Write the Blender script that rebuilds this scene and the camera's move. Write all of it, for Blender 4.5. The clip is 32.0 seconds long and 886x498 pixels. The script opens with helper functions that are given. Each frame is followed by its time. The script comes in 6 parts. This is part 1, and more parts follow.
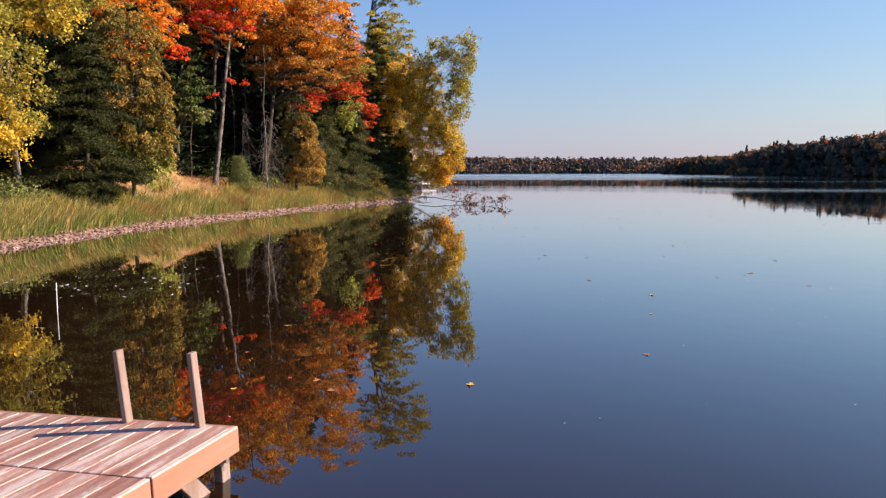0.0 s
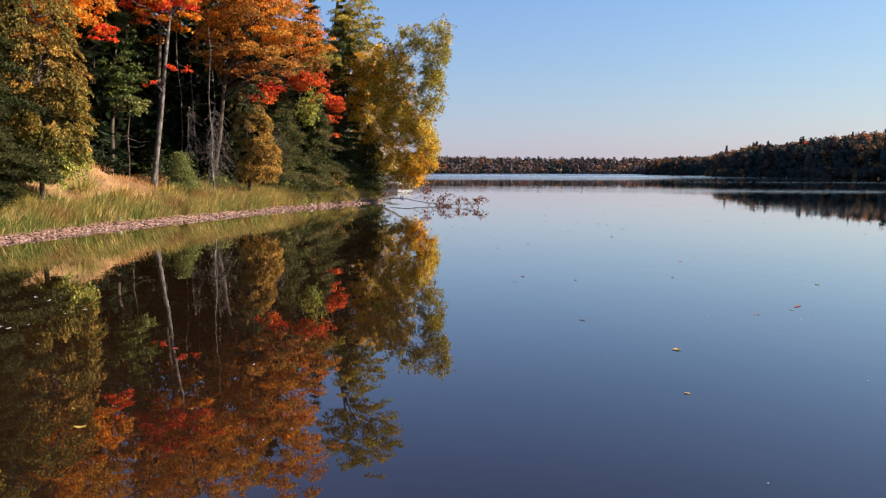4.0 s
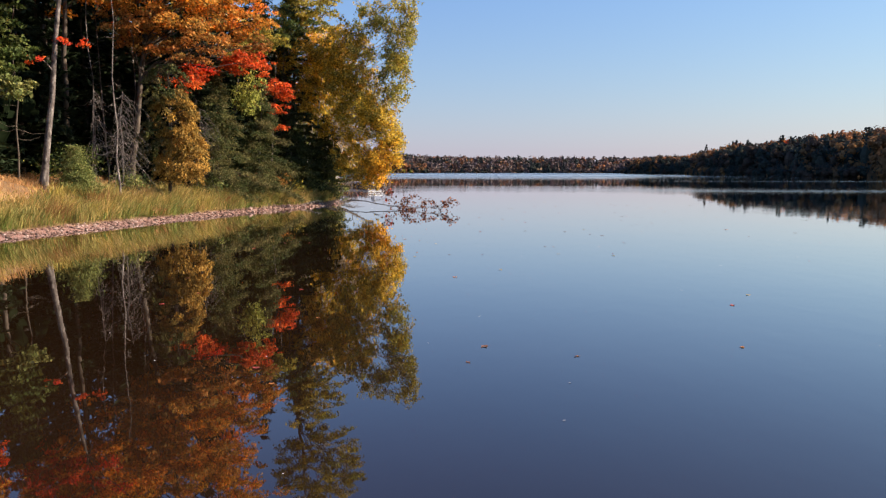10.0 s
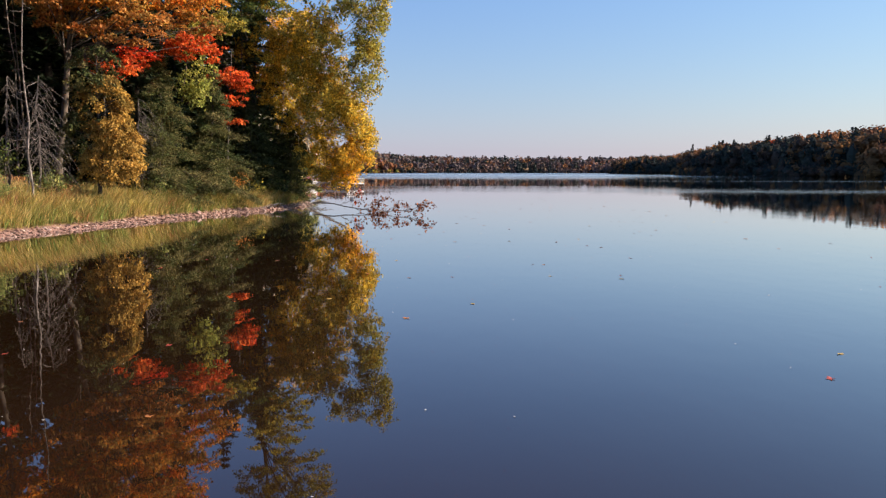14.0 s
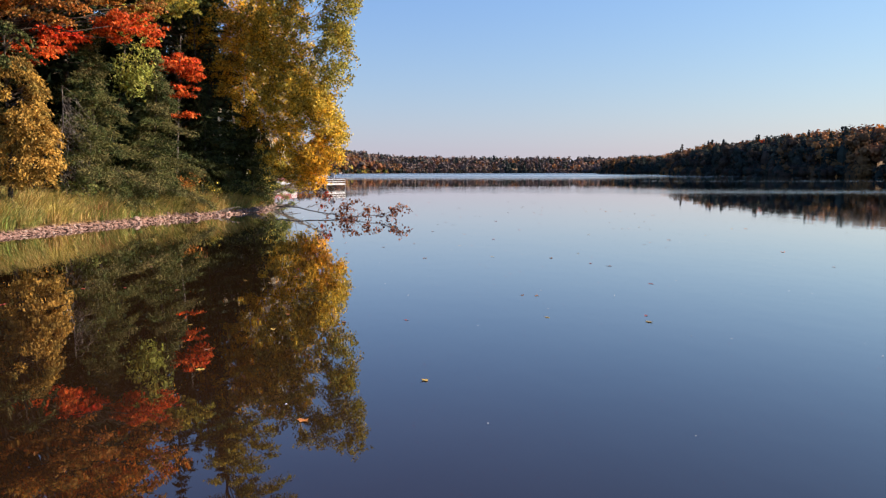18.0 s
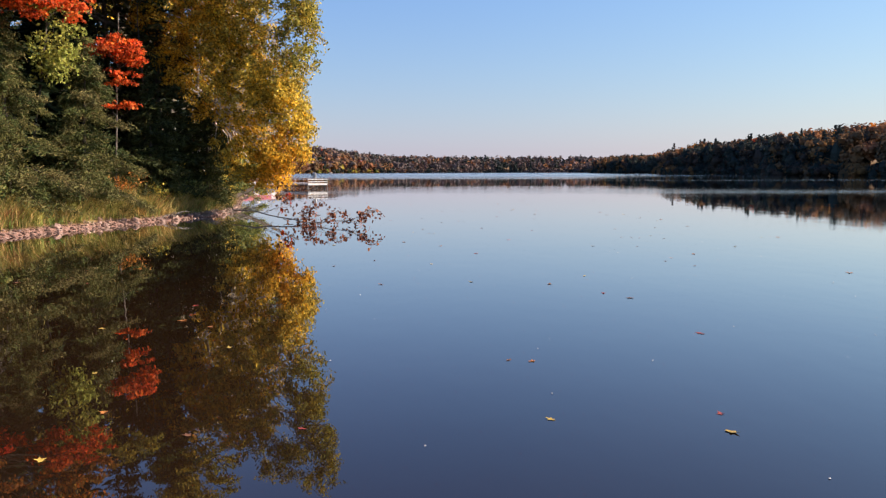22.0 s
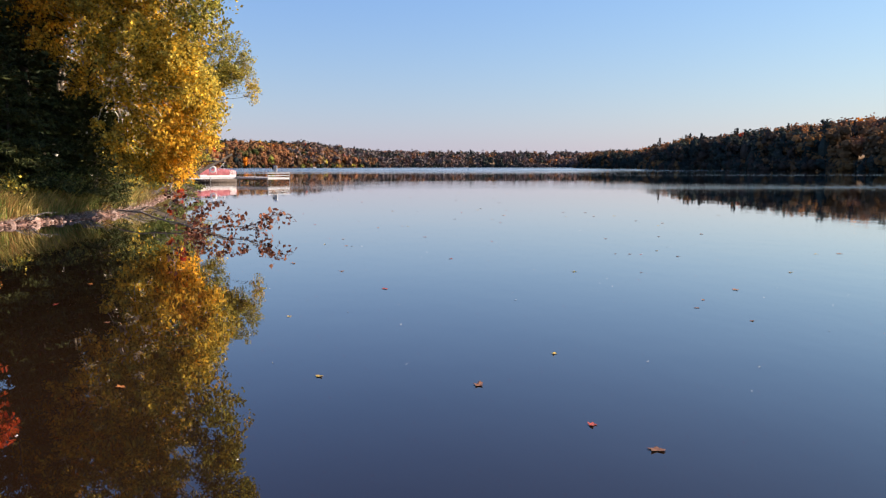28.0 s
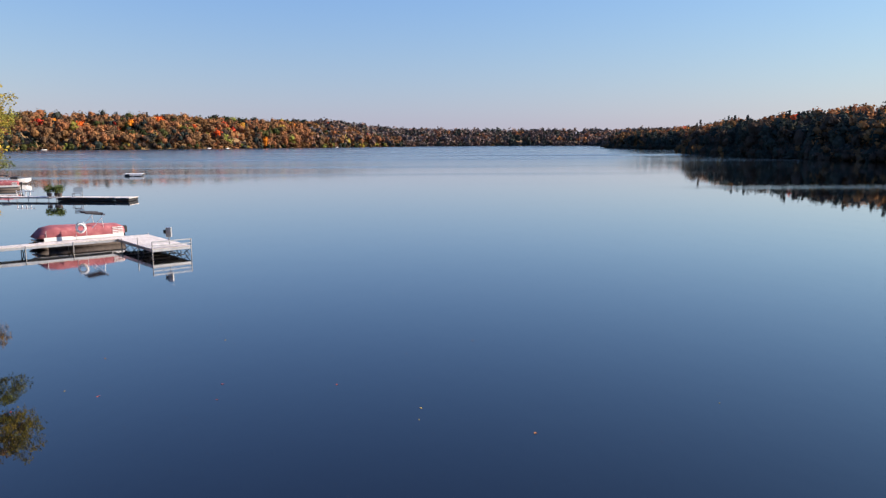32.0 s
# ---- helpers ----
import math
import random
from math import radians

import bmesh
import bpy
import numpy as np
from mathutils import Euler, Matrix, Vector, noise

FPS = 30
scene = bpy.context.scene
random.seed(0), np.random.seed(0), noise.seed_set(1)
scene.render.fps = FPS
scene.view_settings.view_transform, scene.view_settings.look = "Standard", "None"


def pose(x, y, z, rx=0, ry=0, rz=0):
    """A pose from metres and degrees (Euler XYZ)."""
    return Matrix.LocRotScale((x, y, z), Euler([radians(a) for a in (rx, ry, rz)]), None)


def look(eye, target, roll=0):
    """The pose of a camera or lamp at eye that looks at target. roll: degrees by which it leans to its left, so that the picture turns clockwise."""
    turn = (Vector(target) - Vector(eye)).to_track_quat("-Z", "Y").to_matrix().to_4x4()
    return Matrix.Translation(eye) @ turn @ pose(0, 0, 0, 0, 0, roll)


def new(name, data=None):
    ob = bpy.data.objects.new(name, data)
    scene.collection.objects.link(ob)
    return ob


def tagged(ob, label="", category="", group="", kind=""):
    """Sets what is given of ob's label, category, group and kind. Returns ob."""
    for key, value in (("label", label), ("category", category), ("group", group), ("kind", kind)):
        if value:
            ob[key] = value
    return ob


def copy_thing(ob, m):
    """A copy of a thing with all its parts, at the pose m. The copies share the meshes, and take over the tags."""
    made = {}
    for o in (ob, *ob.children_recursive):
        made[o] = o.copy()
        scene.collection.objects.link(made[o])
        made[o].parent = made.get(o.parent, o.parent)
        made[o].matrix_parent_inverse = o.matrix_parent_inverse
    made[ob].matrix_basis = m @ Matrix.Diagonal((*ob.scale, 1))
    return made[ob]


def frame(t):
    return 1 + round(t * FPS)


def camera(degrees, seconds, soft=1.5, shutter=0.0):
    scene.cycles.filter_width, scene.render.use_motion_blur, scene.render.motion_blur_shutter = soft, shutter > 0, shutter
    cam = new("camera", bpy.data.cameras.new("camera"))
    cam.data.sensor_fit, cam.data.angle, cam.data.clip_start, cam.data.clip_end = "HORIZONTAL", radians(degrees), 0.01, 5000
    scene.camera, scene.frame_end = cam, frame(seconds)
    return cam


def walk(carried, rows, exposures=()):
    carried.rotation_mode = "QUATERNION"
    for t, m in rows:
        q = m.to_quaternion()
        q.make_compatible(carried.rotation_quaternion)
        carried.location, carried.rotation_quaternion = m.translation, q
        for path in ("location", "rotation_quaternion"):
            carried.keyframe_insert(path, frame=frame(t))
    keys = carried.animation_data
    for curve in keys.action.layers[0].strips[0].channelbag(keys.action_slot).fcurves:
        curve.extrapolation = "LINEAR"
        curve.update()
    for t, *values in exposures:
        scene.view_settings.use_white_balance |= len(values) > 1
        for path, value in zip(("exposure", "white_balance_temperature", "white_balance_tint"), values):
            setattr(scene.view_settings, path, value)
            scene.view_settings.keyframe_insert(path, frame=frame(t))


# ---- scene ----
cam = camera(62.0, 32.0, 1.3)
PATH = [
    (0, (0.3, -0.604, 2.005), (0.333, 1.386, 1.799), -0.0),
    (1, (0.465, 0.384, 1.995), (0.511, 2.373, 1.788), 0.1),
    (2, (0.633, 1.372, 1.986), (0.693, 3.36, 1.78), 0.1),
    (3, (0.804, 2.359, 1.977), (0.877, 4.347, 1.771), 0.1),
    (6, (1.333, 5.322, 1.949), (1.436, 7.309, 1.742), 0.2),
    (7, (1.515, 6.31, 1.94), (1.629, 8.296, 1.733), 0.1),
    (8, (1.7, 7.298, 1.93), (1.822, 9.283, 1.723), 0.1),
    (9, (1.888, 8.285, 1.921), (2.018, 10.27, 1.714), 0.1),
    (10, (2.079, 9.273, 1.912), (2.215, 11.257, 1.704), 0.1),
    (11, (2.272, 10.261, 1.903), (2.416, 12.245, 1.695), 0.1),
    (12, (2.469, 11.248, 1.893), (2.623, 13.231, 1.686), 0.1),
    (13, (2.669, 12.236, 1.884), (2.834, 14.218, 1.677), 0.1),
    (14, (2.871, 13.223, 1.875), (3.043, 15.205, 1.667), 0.1),
    (17, (3.495, 16.186, 1.847), (3.686, 18.166, 1.641), 0.0),
    (18, (3.709, 17.174, 1.838), (3.909, 19.153, 1.631), -0.0),
    (19, (3.926, 18.162, 1.828), (4.134, 20.14, 1.622), -0.1),
    (20, (4.146, 19.149, 1.819), (4.358, 21.127, 1.612), -0.1),
    (21, (4.369, 20.137, 1.81), (4.585, 22.114, 1.602), -0.0),
    (22, (4.594, 21.125, 1.801), (4.816, 23.101, 1.593), -0.1),
    (23, (4.823, 22.112, 1.791), (5.051, 24.088, 1.584), -0.0),
    (24, (5.054, 23.1, 1.782), (5.291, 25.075, 1.574), -0.0),
    (25, (5.288, 24.087, 1.773), (5.531, 26.062, 1.566), -0.0),
    (27.5, (6.1, 26.1, 1.7), (6.359, 28.072, 1.487), -0.0),
    (28, (6.62, 27.2, 1.66), (6.88, 29.171, 1.438), 0.0),
    (28.5, (7.28, 28.9, 1.63), (7.54, 30.87, 1.4), 0.0),
    (29.2, (8.439, 31.471, 1.553), (8.689, 33.44, 1.311), 0.0),
    (30, (9.782, 36.571, 1.535), (10.016, 38.541, 1.279), 0.0),
    (30.4, (10.459, 39.687, 1.765), (10.685, 41.657, 1.501), 0.1),
    (30.8, (11.105, 43.19, 2.775), (11.32, 45.16, 2.504), 0.0),
    (31.2, (11.715, 46.855, 4.201), (11.92, 48.825, 3.923), 0.0),
    (31.6, (12.185, 50.743, 5.715), (12.381, 52.713, 5.431), -0.1),
    (32, (12.639, 54.972, 7.071), (12.826, 56.943, 6.784), -0.1),
]
walk(cam, [(t, look(eye, target, roll)) for t, eye, target, roll in PATH], exposures=[(0, 1.09, 7100, 19), (27.5, 1.16, 7100, 19), (32, 1.0, 6700, 17)])

# ---- world and light ----
SUN_ELEV, SUN_AZ = 28.0, 2.0          # degrees; azimuth counted from +x towards +y
world = bpy.data.worlds.new("sky")
scene.world = world
world.use_nodes = True
wn = world.node_tree.nodes
wl = world.node_tree.links
sky = wn.new("ShaderNodeTexSky")
sky.sky_type = "NISHITA"
sky.sun_disc = False
sky.sun_elevation = radians(SUN_ELEV)
sky.sun_rotation = radians(90.0 - SUN_AZ)
sky.altitude = 400.0
sky.air_density, sky.dust_density, sky.ozone_density = 2.0, 0.10, 1.5
clear = wn.new("ShaderNodeMix")
clear.data_type, clear.blend_type = "RGBA", "MULTIPLY"
clear.inputs["Factor"].default_value = 1.0
clear.inputs[7].default_value = (0.76, 1.0, 1.04, 1)
wl.new(sky.outputs["Color"], clear.inputs[6])
wl.new(clear.outputs[2], wn["Background"].inputs["Color"])
wn["Background"].inputs["Strength"].default_value = 0.041
# even blue added over the whole sky to correct its hue
sky_fill, both = wn.new("ShaderNodeBackground"), wn.new("ShaderNodeAddShader")
sky_fill.inputs["Color"].default_value, sky_fill.inputs["Strength"].default_value = (0.0, 0.16, 1.0, 1), 0.21
wl.new(wn["Background"].outputs[0], both.inputs[0])
wl.new(sky_fill.outputs[0], both.inputs[1])
wl.new(both.outputs[0], wn["World Output"].inputs["Surface"])
sun = new("sun", bpy.data.lights.new("sun", "SUN"))
sun.data.energy, sun.data.angle, sun.data.color = 5.0, radians(0.53), (1.0, 0.88, 0.72)
sun_dir = Vector((math.cos(radians(SUN_AZ)) * math.cos(radians(SUN_ELEV)),
                  math.sin(radians(SUN_AZ)) * math.cos(radians(SUN_ELEV)), math.sin(radians(SUN_ELEV))))
sun.matrix_world = look(sun_dir * 60 + Vector((0, 50, 0)), (0, 50, 0))

rng = np.random.default_rng(7)


# ---- materials ----
def material(name):
    m = bpy.data.materials.new(name)
    m.use_nodes = True
    return m, m.node_tree.nodes, m.node_tree.links, m.node_tree.nodes["Principled BSDF"]


def ramp(nodes, stops):
    r = nodes.new("ShaderNodeValToRGB")
    while len(r.color_ramp.elements) < len(stops):
        r.color_ramp.elements.new(0.5)
    for e, (p, c) in zip(r.color_ramp.elements, stops):
        e.position, e.color = p, (*c, 1)
    return r


def surface(name, stops, scale=6.0, rough=0.8, bump=0.3, stretch=(1, 1, 1), fine=60.0, metal=0.0, random=0.0, depth=0.02):
    """A surface with a coarse stain, a fine grain and relief; random: how far object-to-object shade varies."""
    m, n, l, b = material(name)
    tc = n.new("ShaderNodeTexCoord")
    mp = n.new("ShaderNodeMapping")
    mp.inputs["Scale"].default_value = stretch
    l.new(tc.outputs["Object"], mp.inputs["Vector"])
    a, f = n.new("ShaderNodeTexNoise"), n.new("ShaderNodeTexNoise")
    a.inputs["Scale"].default_value, a.inputs["Detail"].default_value = scale, 6
    f.inputs["Scale"].default_value, f.inputs["Detail"].default_value = fine, 4
    info = n.new("ShaderNodeObjectInfo")
    shift = n.new("ShaderNodeVectorMath")
    shift.operation = "MULTIPLY_ADD"
    l.new(info.outputs["Random"], shift.inputs[0])
    shift.inputs[1].default_value = (37, 91, 53)
    l.new(mp.outputs["Vector"], shift.inputs[2])
    l.new(shift.outputs["Vector"], a.inputs["Vector"])
    l.new(shift.outputs["Vector"], f.inputs["Vector"])
    mix = n.new("ShaderNodeMath")
    mix.operation = "MULTIPLY_ADD"
    l.new(f.outputs["Fac"], mix.inputs[0])
    mix.inputs[1].default_value = 0.45
    l.new(a.outputs["Fac"], mix.inputs[2])
    sub = n.new("ShaderNodeMath")
    sub.operation = "SUBTRACT"
    l.new(mix.outputs[0], sub.inputs[0])
    sub.inputs[1].default_value = 0.22
    r = ramp(n, stops)
    l.new(sub.outputs[0], r.inputs["Fac"])
    col = r.outputs["Color"]
    if random:
        hs = n.new("ShaderNodeHueSaturation")
        v = n.new("ShaderNodeMath")
        v.operation = "MULTIPLY_ADD"
        l.new(info.outputs["Random"], v.inputs[0])
        v.inputs[1].default_value, v.inputs[2].default_value = 2 * random, 1 - random
        l.new(v.outputs[0], hs.inputs["Value"])
        l.new(col, hs.inputs["Color"])
        col = hs.outputs["Color"]
    l.new(col, b.inputs["Base Color"])
    b.inputs["Roughness"].default_value = rough
    b.inputs["Metallic"].default_value = metal
    bp = n.new("ShaderNodeBump")
    bp.inputs["Strength"].default_value, bp.inputs["Distance"].default_value = bump, depth
    l.new(mix.outputs[0], bp.inputs["Height"])
    l.new(bp.outputs["Normal"], b.inputs["Normal"])
    return m


def leaf_material(name, translucent=0.3, gloss=0.25, vary=0.5):
    """Leaves take their hue from the mesh's own 'tone'; every leaf differs a little."""
    m, n, l, b = material(name)
    at = n.new("ShaderNodeAttribute")
    at.attribute_name = "tone"
    geo = n.new("ShaderNodeNewGeometry")
    v = n.new("ShaderNodeMath")
    v.operation = "MULTIPLY_ADD"
    l.new(geo.outputs["Random Per Island"], v.inputs[0])
    v.inputs[1].default_value, v.inputs[2].default_value = 2 * vary, 1 - vary
    hs = n.new("ShaderNodeHueSaturation")
    l.new(v.outputs[0], hs.inputs["Value"])
    l.new(at.outputs["Color"], hs.inputs["Color"])
    l.new(hs.outputs["Color"], b.inputs["Base Color"])
    b.inputs["Roughness"].default_value = 0.55
    b.inputs["Specular IOR Level"].default_value = gloss
    tr = n.new("ShaderNodeBsdfTranslucent")
    l.new(hs.outputs["Color"], tr.inputs["Color"])
    mx = n.new("ShaderNodeMixShader")
    mx.inputs["Fac"].default_value = translucent
    l.new(b.outputs["BSDF"], mx.inputs[1])
    l.new(tr.outputs["BSDF"], mx.inputs[2])
    l.new(mx.outputs[0], n["Material Output"].inputs["Surface"])
    return m


LEAF = leaf_material("leaf", 0.45, 0.15, 0.70)
NEEDLE = leaf_material("needle", 0.2, 0.05, 0.45)
GRASS = leaf_material("grass_blade", 0.3, 0.2, 0.3)
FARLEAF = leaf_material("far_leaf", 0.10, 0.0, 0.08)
BARK_GREY = surface("grey_bark", [(0.34, (0.03, 0.025, 0.022)), (0.48, (0.10, 0.085, 0.075)), (0.60, (0.15, 0.135, 0.12)), (0.74, (0.30, 0.28, 0.25))], 5, 0.9, 0.9, (1, 1, 0.7), 18, depth=0.05)
BARK_DARK = surface("dark_bark", [(0.3, (0.03, 0.024, 0.02)), (0.55, (0.08, 0.065, 0.05)), (0.8, (0.15, 0.125, 0.10))], 4, 0.95, 0.8, (1, 1, 0.3), 25)
BARK_BIRCH = surface("birch_bark", [(0.28, (0.05, 0.04, 0.035)), (0.40, (0.45, 0.40, 0.34)), (0.6, (0.72, 0.68, 0.60)), (0.8, (0.80, 0.77, 0.70))], 3, 0.7, 0.3, (0.5, 0.5, 2.2), 14)
DEADWOOD = surface("bleached_deadwood", [(0.3, (0.12, 0.105, 0.09)), (0.6, (0.30, 0.27, 0.24)), (0.8, (0.44, 0.41, 0.37))], 5, 0.9, 0.4, (1, 1, 1), 40)
STONE = surface("shore_stone", [(0.25, (0.10, 0.065, 0.055)), (0.5, (0.24, 0.15, 0.125)), (0.75, (0.38, 0.28, 0.24))], 2.5, 0.85, 0.5, (1, 1, 1), 30, random=0.25)
BOULDER = surface("boulder_rock", [(0.25, (0.045, 0.034, 0.03)), (0.5, (0.11, 0.085, 0.075)), (0.8, (0.21, 0.175, 0.155))], 1.8, 0.9, 0.7, (1, 1, 1), 16, random=0.25)
PLANK = surface("worn_red_deck_stain", [(0.30, (0.221, 0.090, 0.061)), (0.45, (0.320, 0.152, 0.111)), (0.54, (0.377, 0.213, 0.164)), (0.63, (0.492, 0.377, 0.328)), (0.75, (0.541, 0.459, 0.418))], 1.5, 0.75, 0.45, (8, 0.9, 8), 26, random=0.14, depth=0.004)
FASCIA = surface("red_brown_stained_board", [(0.25, (0.274, 0.122, 0.076)), (0.6, (0.334, 0.160, 0.106)), (0.85, (0.380, 0.205, 0.144))], 2.0, 0.7, 0.2, (1, 1, 5), 40, depth=0.003)
WORN = surface("worn_pale_edge", [(0.3, (0.442, 0.306, 0.246)), (0.7, (0.595, 0.510, 0.451))], 8, 0.8, 0.2, (1, 1, 1), 50, depth=0.002)
POSTWOOD = surface("weathered_post", [(0.25, (0.17, 0.105, 0.085)), (0.55, (0.27, 0.195, 0.165)), (0.8, (0.35, 0.285, 0.255))], 2.0, 0.8, 0.3, (6, 6, 1), 40, depth=0.004)
BOLT = surface("zinc_bolt", [(0.3, (0.25, 0.22, 0.20)), (0.7, (0.45, 0.42, 0.40))], 30, 0.45, 0.1, metal=0.9)
DOCK_GREY = surface("sun_bleached_decking", [(0.3, (0.42, 0.38, 0.35)), (0.6, (0.60, 0.56, 0.52)), (0.8, (0.70, 0.67, 0.63))], 2, 0.8, 0.3, (2, 2, 8), 30, random=0.12)
ALU = surface("dull_aluminium", [(0.3, (0.50, 0.50, 0.50)), (0.7, (0.70, 0.70, 0.70))], 4, 0.42, 0.05, metal=0.85)
STEEL = surface("grey_painted_pipe", [(0.3, (0.22, 0.22, 0.22)), (0.7, (0.36, 0.36, 0.36))], 9, 0.5, 0.1, metal=0.4)
TRUSS = surface("dark_brace_pipe", [(0.3, (0.03, 0.026, 0.024)), (0.7, (0.075, 0.062, 0.055))], 9, 0.7, 0.1, metal=0.2)
WHITE = surface("white_gelcoat", [(0.3, (0.66, 0.65, 0.62)), (0.7, (0.82, 0.81, 0.79))], 3, 0.35, 0.03)
CANVAS_RED = surface("faded_red_boat_canvas", [(0.25, (0.20, 0.05, 0.06)), (0.55, (0.30, 0.085, 0.095)), (0.8, (0.42, 0.17, 0.17))], 2.2, 0.85, 0.5, (1, 1, 1), 20, depth=0.03)
CANVAS_DARK = surface("dark_bimini_canvas", [(0.3, (0.012, 0.012, 0.016)), (0.7, (0.035, 0.035, 0.042))], 5, 0.85, 0.4, (1, 1, 1), 40)
RUBBER = surface("black_plastic", [(0.3, (0.012, 0.012, 0.012)), (0.7, (0.03, 0.03, 0.03))], 6, 0.5, 0.1)
POT_FLOAT_SHADE = surface("planter_and_float_shade", [(0.3, (0.05, 0.04, 0.035)), (0.7, (0.10, 0.08, 0.07))], 6, 0.8, 0.2)


def ground_material():
    m, n, l, b = material("shore_ground")
    geo = n.new("ShaderNodeNewGeometry")
    a, c, g = (n.new("ShaderNodeTexNoise") for _ in range(3))
    for t, s in ((a, 0.5), (c, 5.0), (g, 38.0)):
        t.inputs["Scale"].default_value, t.inputs["Detail"].default_value = s, 6
        l.new(geo.outputs["Position"], t.inputs["Vector"])
    litter = ramp(n, [(0.30, (0.10, 0.065, 0.03)), (0.48, (0.26, 0.15, 0.065)), (0.60, (0.30, 0.20, 0.08)), (0.75, (0.20, 0.19, 0.06))])
    l.new(a.outputs["Fac"], litter.inputs["Fac"])
    gravel = ramp(n, [(0.30, (0.09, 0.05, 0.04)), (0.5, (0.26, 0.14, 0.11)), (0.7, (0.40, 0.26, 0.21))])
    l.new(g.outputs["Fac"], gravel.inputs["Fac"])
    sep = n.new("ShaderNodeSeparateXYZ")
    l.new(geo.outputs["Position"], sep.inputs[0])
    edge = n.new("ShaderNodeMath")
    edge.operation = "MULTIPLY_ADD"
    l.new(c.outputs["Fac"], edge.inputs[0])
    edge.inputs[1].default_value = 0.30
    l.new(sep.outputs["Z"], edge.inputs[2])
    step = n.new("ShaderNodeMapRange")
    step.inputs["From Min"].default_value, step.inputs["From Max"].default_value = 0.26, 0.36
    inland, away = n.new("ShaderNodeMapRange"), n.new("ShaderNodeMath")
    inland.inputs["From Min"].default_value, inland.inputs["From Max"].default_value = 112.0, 125.0
    l.new(sep.outputs["Y"], inland.inputs["Value"])
    l.new(edge.outputs[0], away.inputs[0])
    l.new(inland.outputs["Result"], away.inputs[1])
    l.new(away.outputs[0], step.inputs["Value"])
    mx = n.new("ShaderNodeMix")
    mx.data_type = "RGBA"
    l.new(step.outputs["Result"], mx.inputs["Factor"])
    l.new(gravel.outputs["Color"], mx.inputs[6])
    l.new(litter.outputs["Color"], mx.inputs[7])
    hs = n.new("ShaderNodeHueSaturation")
    v = n.new("ShaderNodeMath")
    v.operation = "MULTIPLY_ADD"
    l.new(c.outputs["Fac"], v.inputs[0])
    v.inputs[1].default_value, v.inputs[2].default_value = 0.9, 0.55
    l.new(v.outputs[0], hs.inputs["Value"])
    l.new(mx.outputs[2], hs.inputs["Color"])
    l.new(hs.outputs["Color"], b.inputs["Base Color"])
    b.inputs["Roughness"].default_value = 0.95
    bp = n.new("ShaderNodeBump")
    bp.inputs["Strength"].default_value, bp.inputs["Distance"].default_value = 0.7, 0.04
    l.new(g.outputs["Fac"], bp.inputs["Height"])
    l.new(bp.outputs["Normal"], b.inputs["Normal"])
    return m


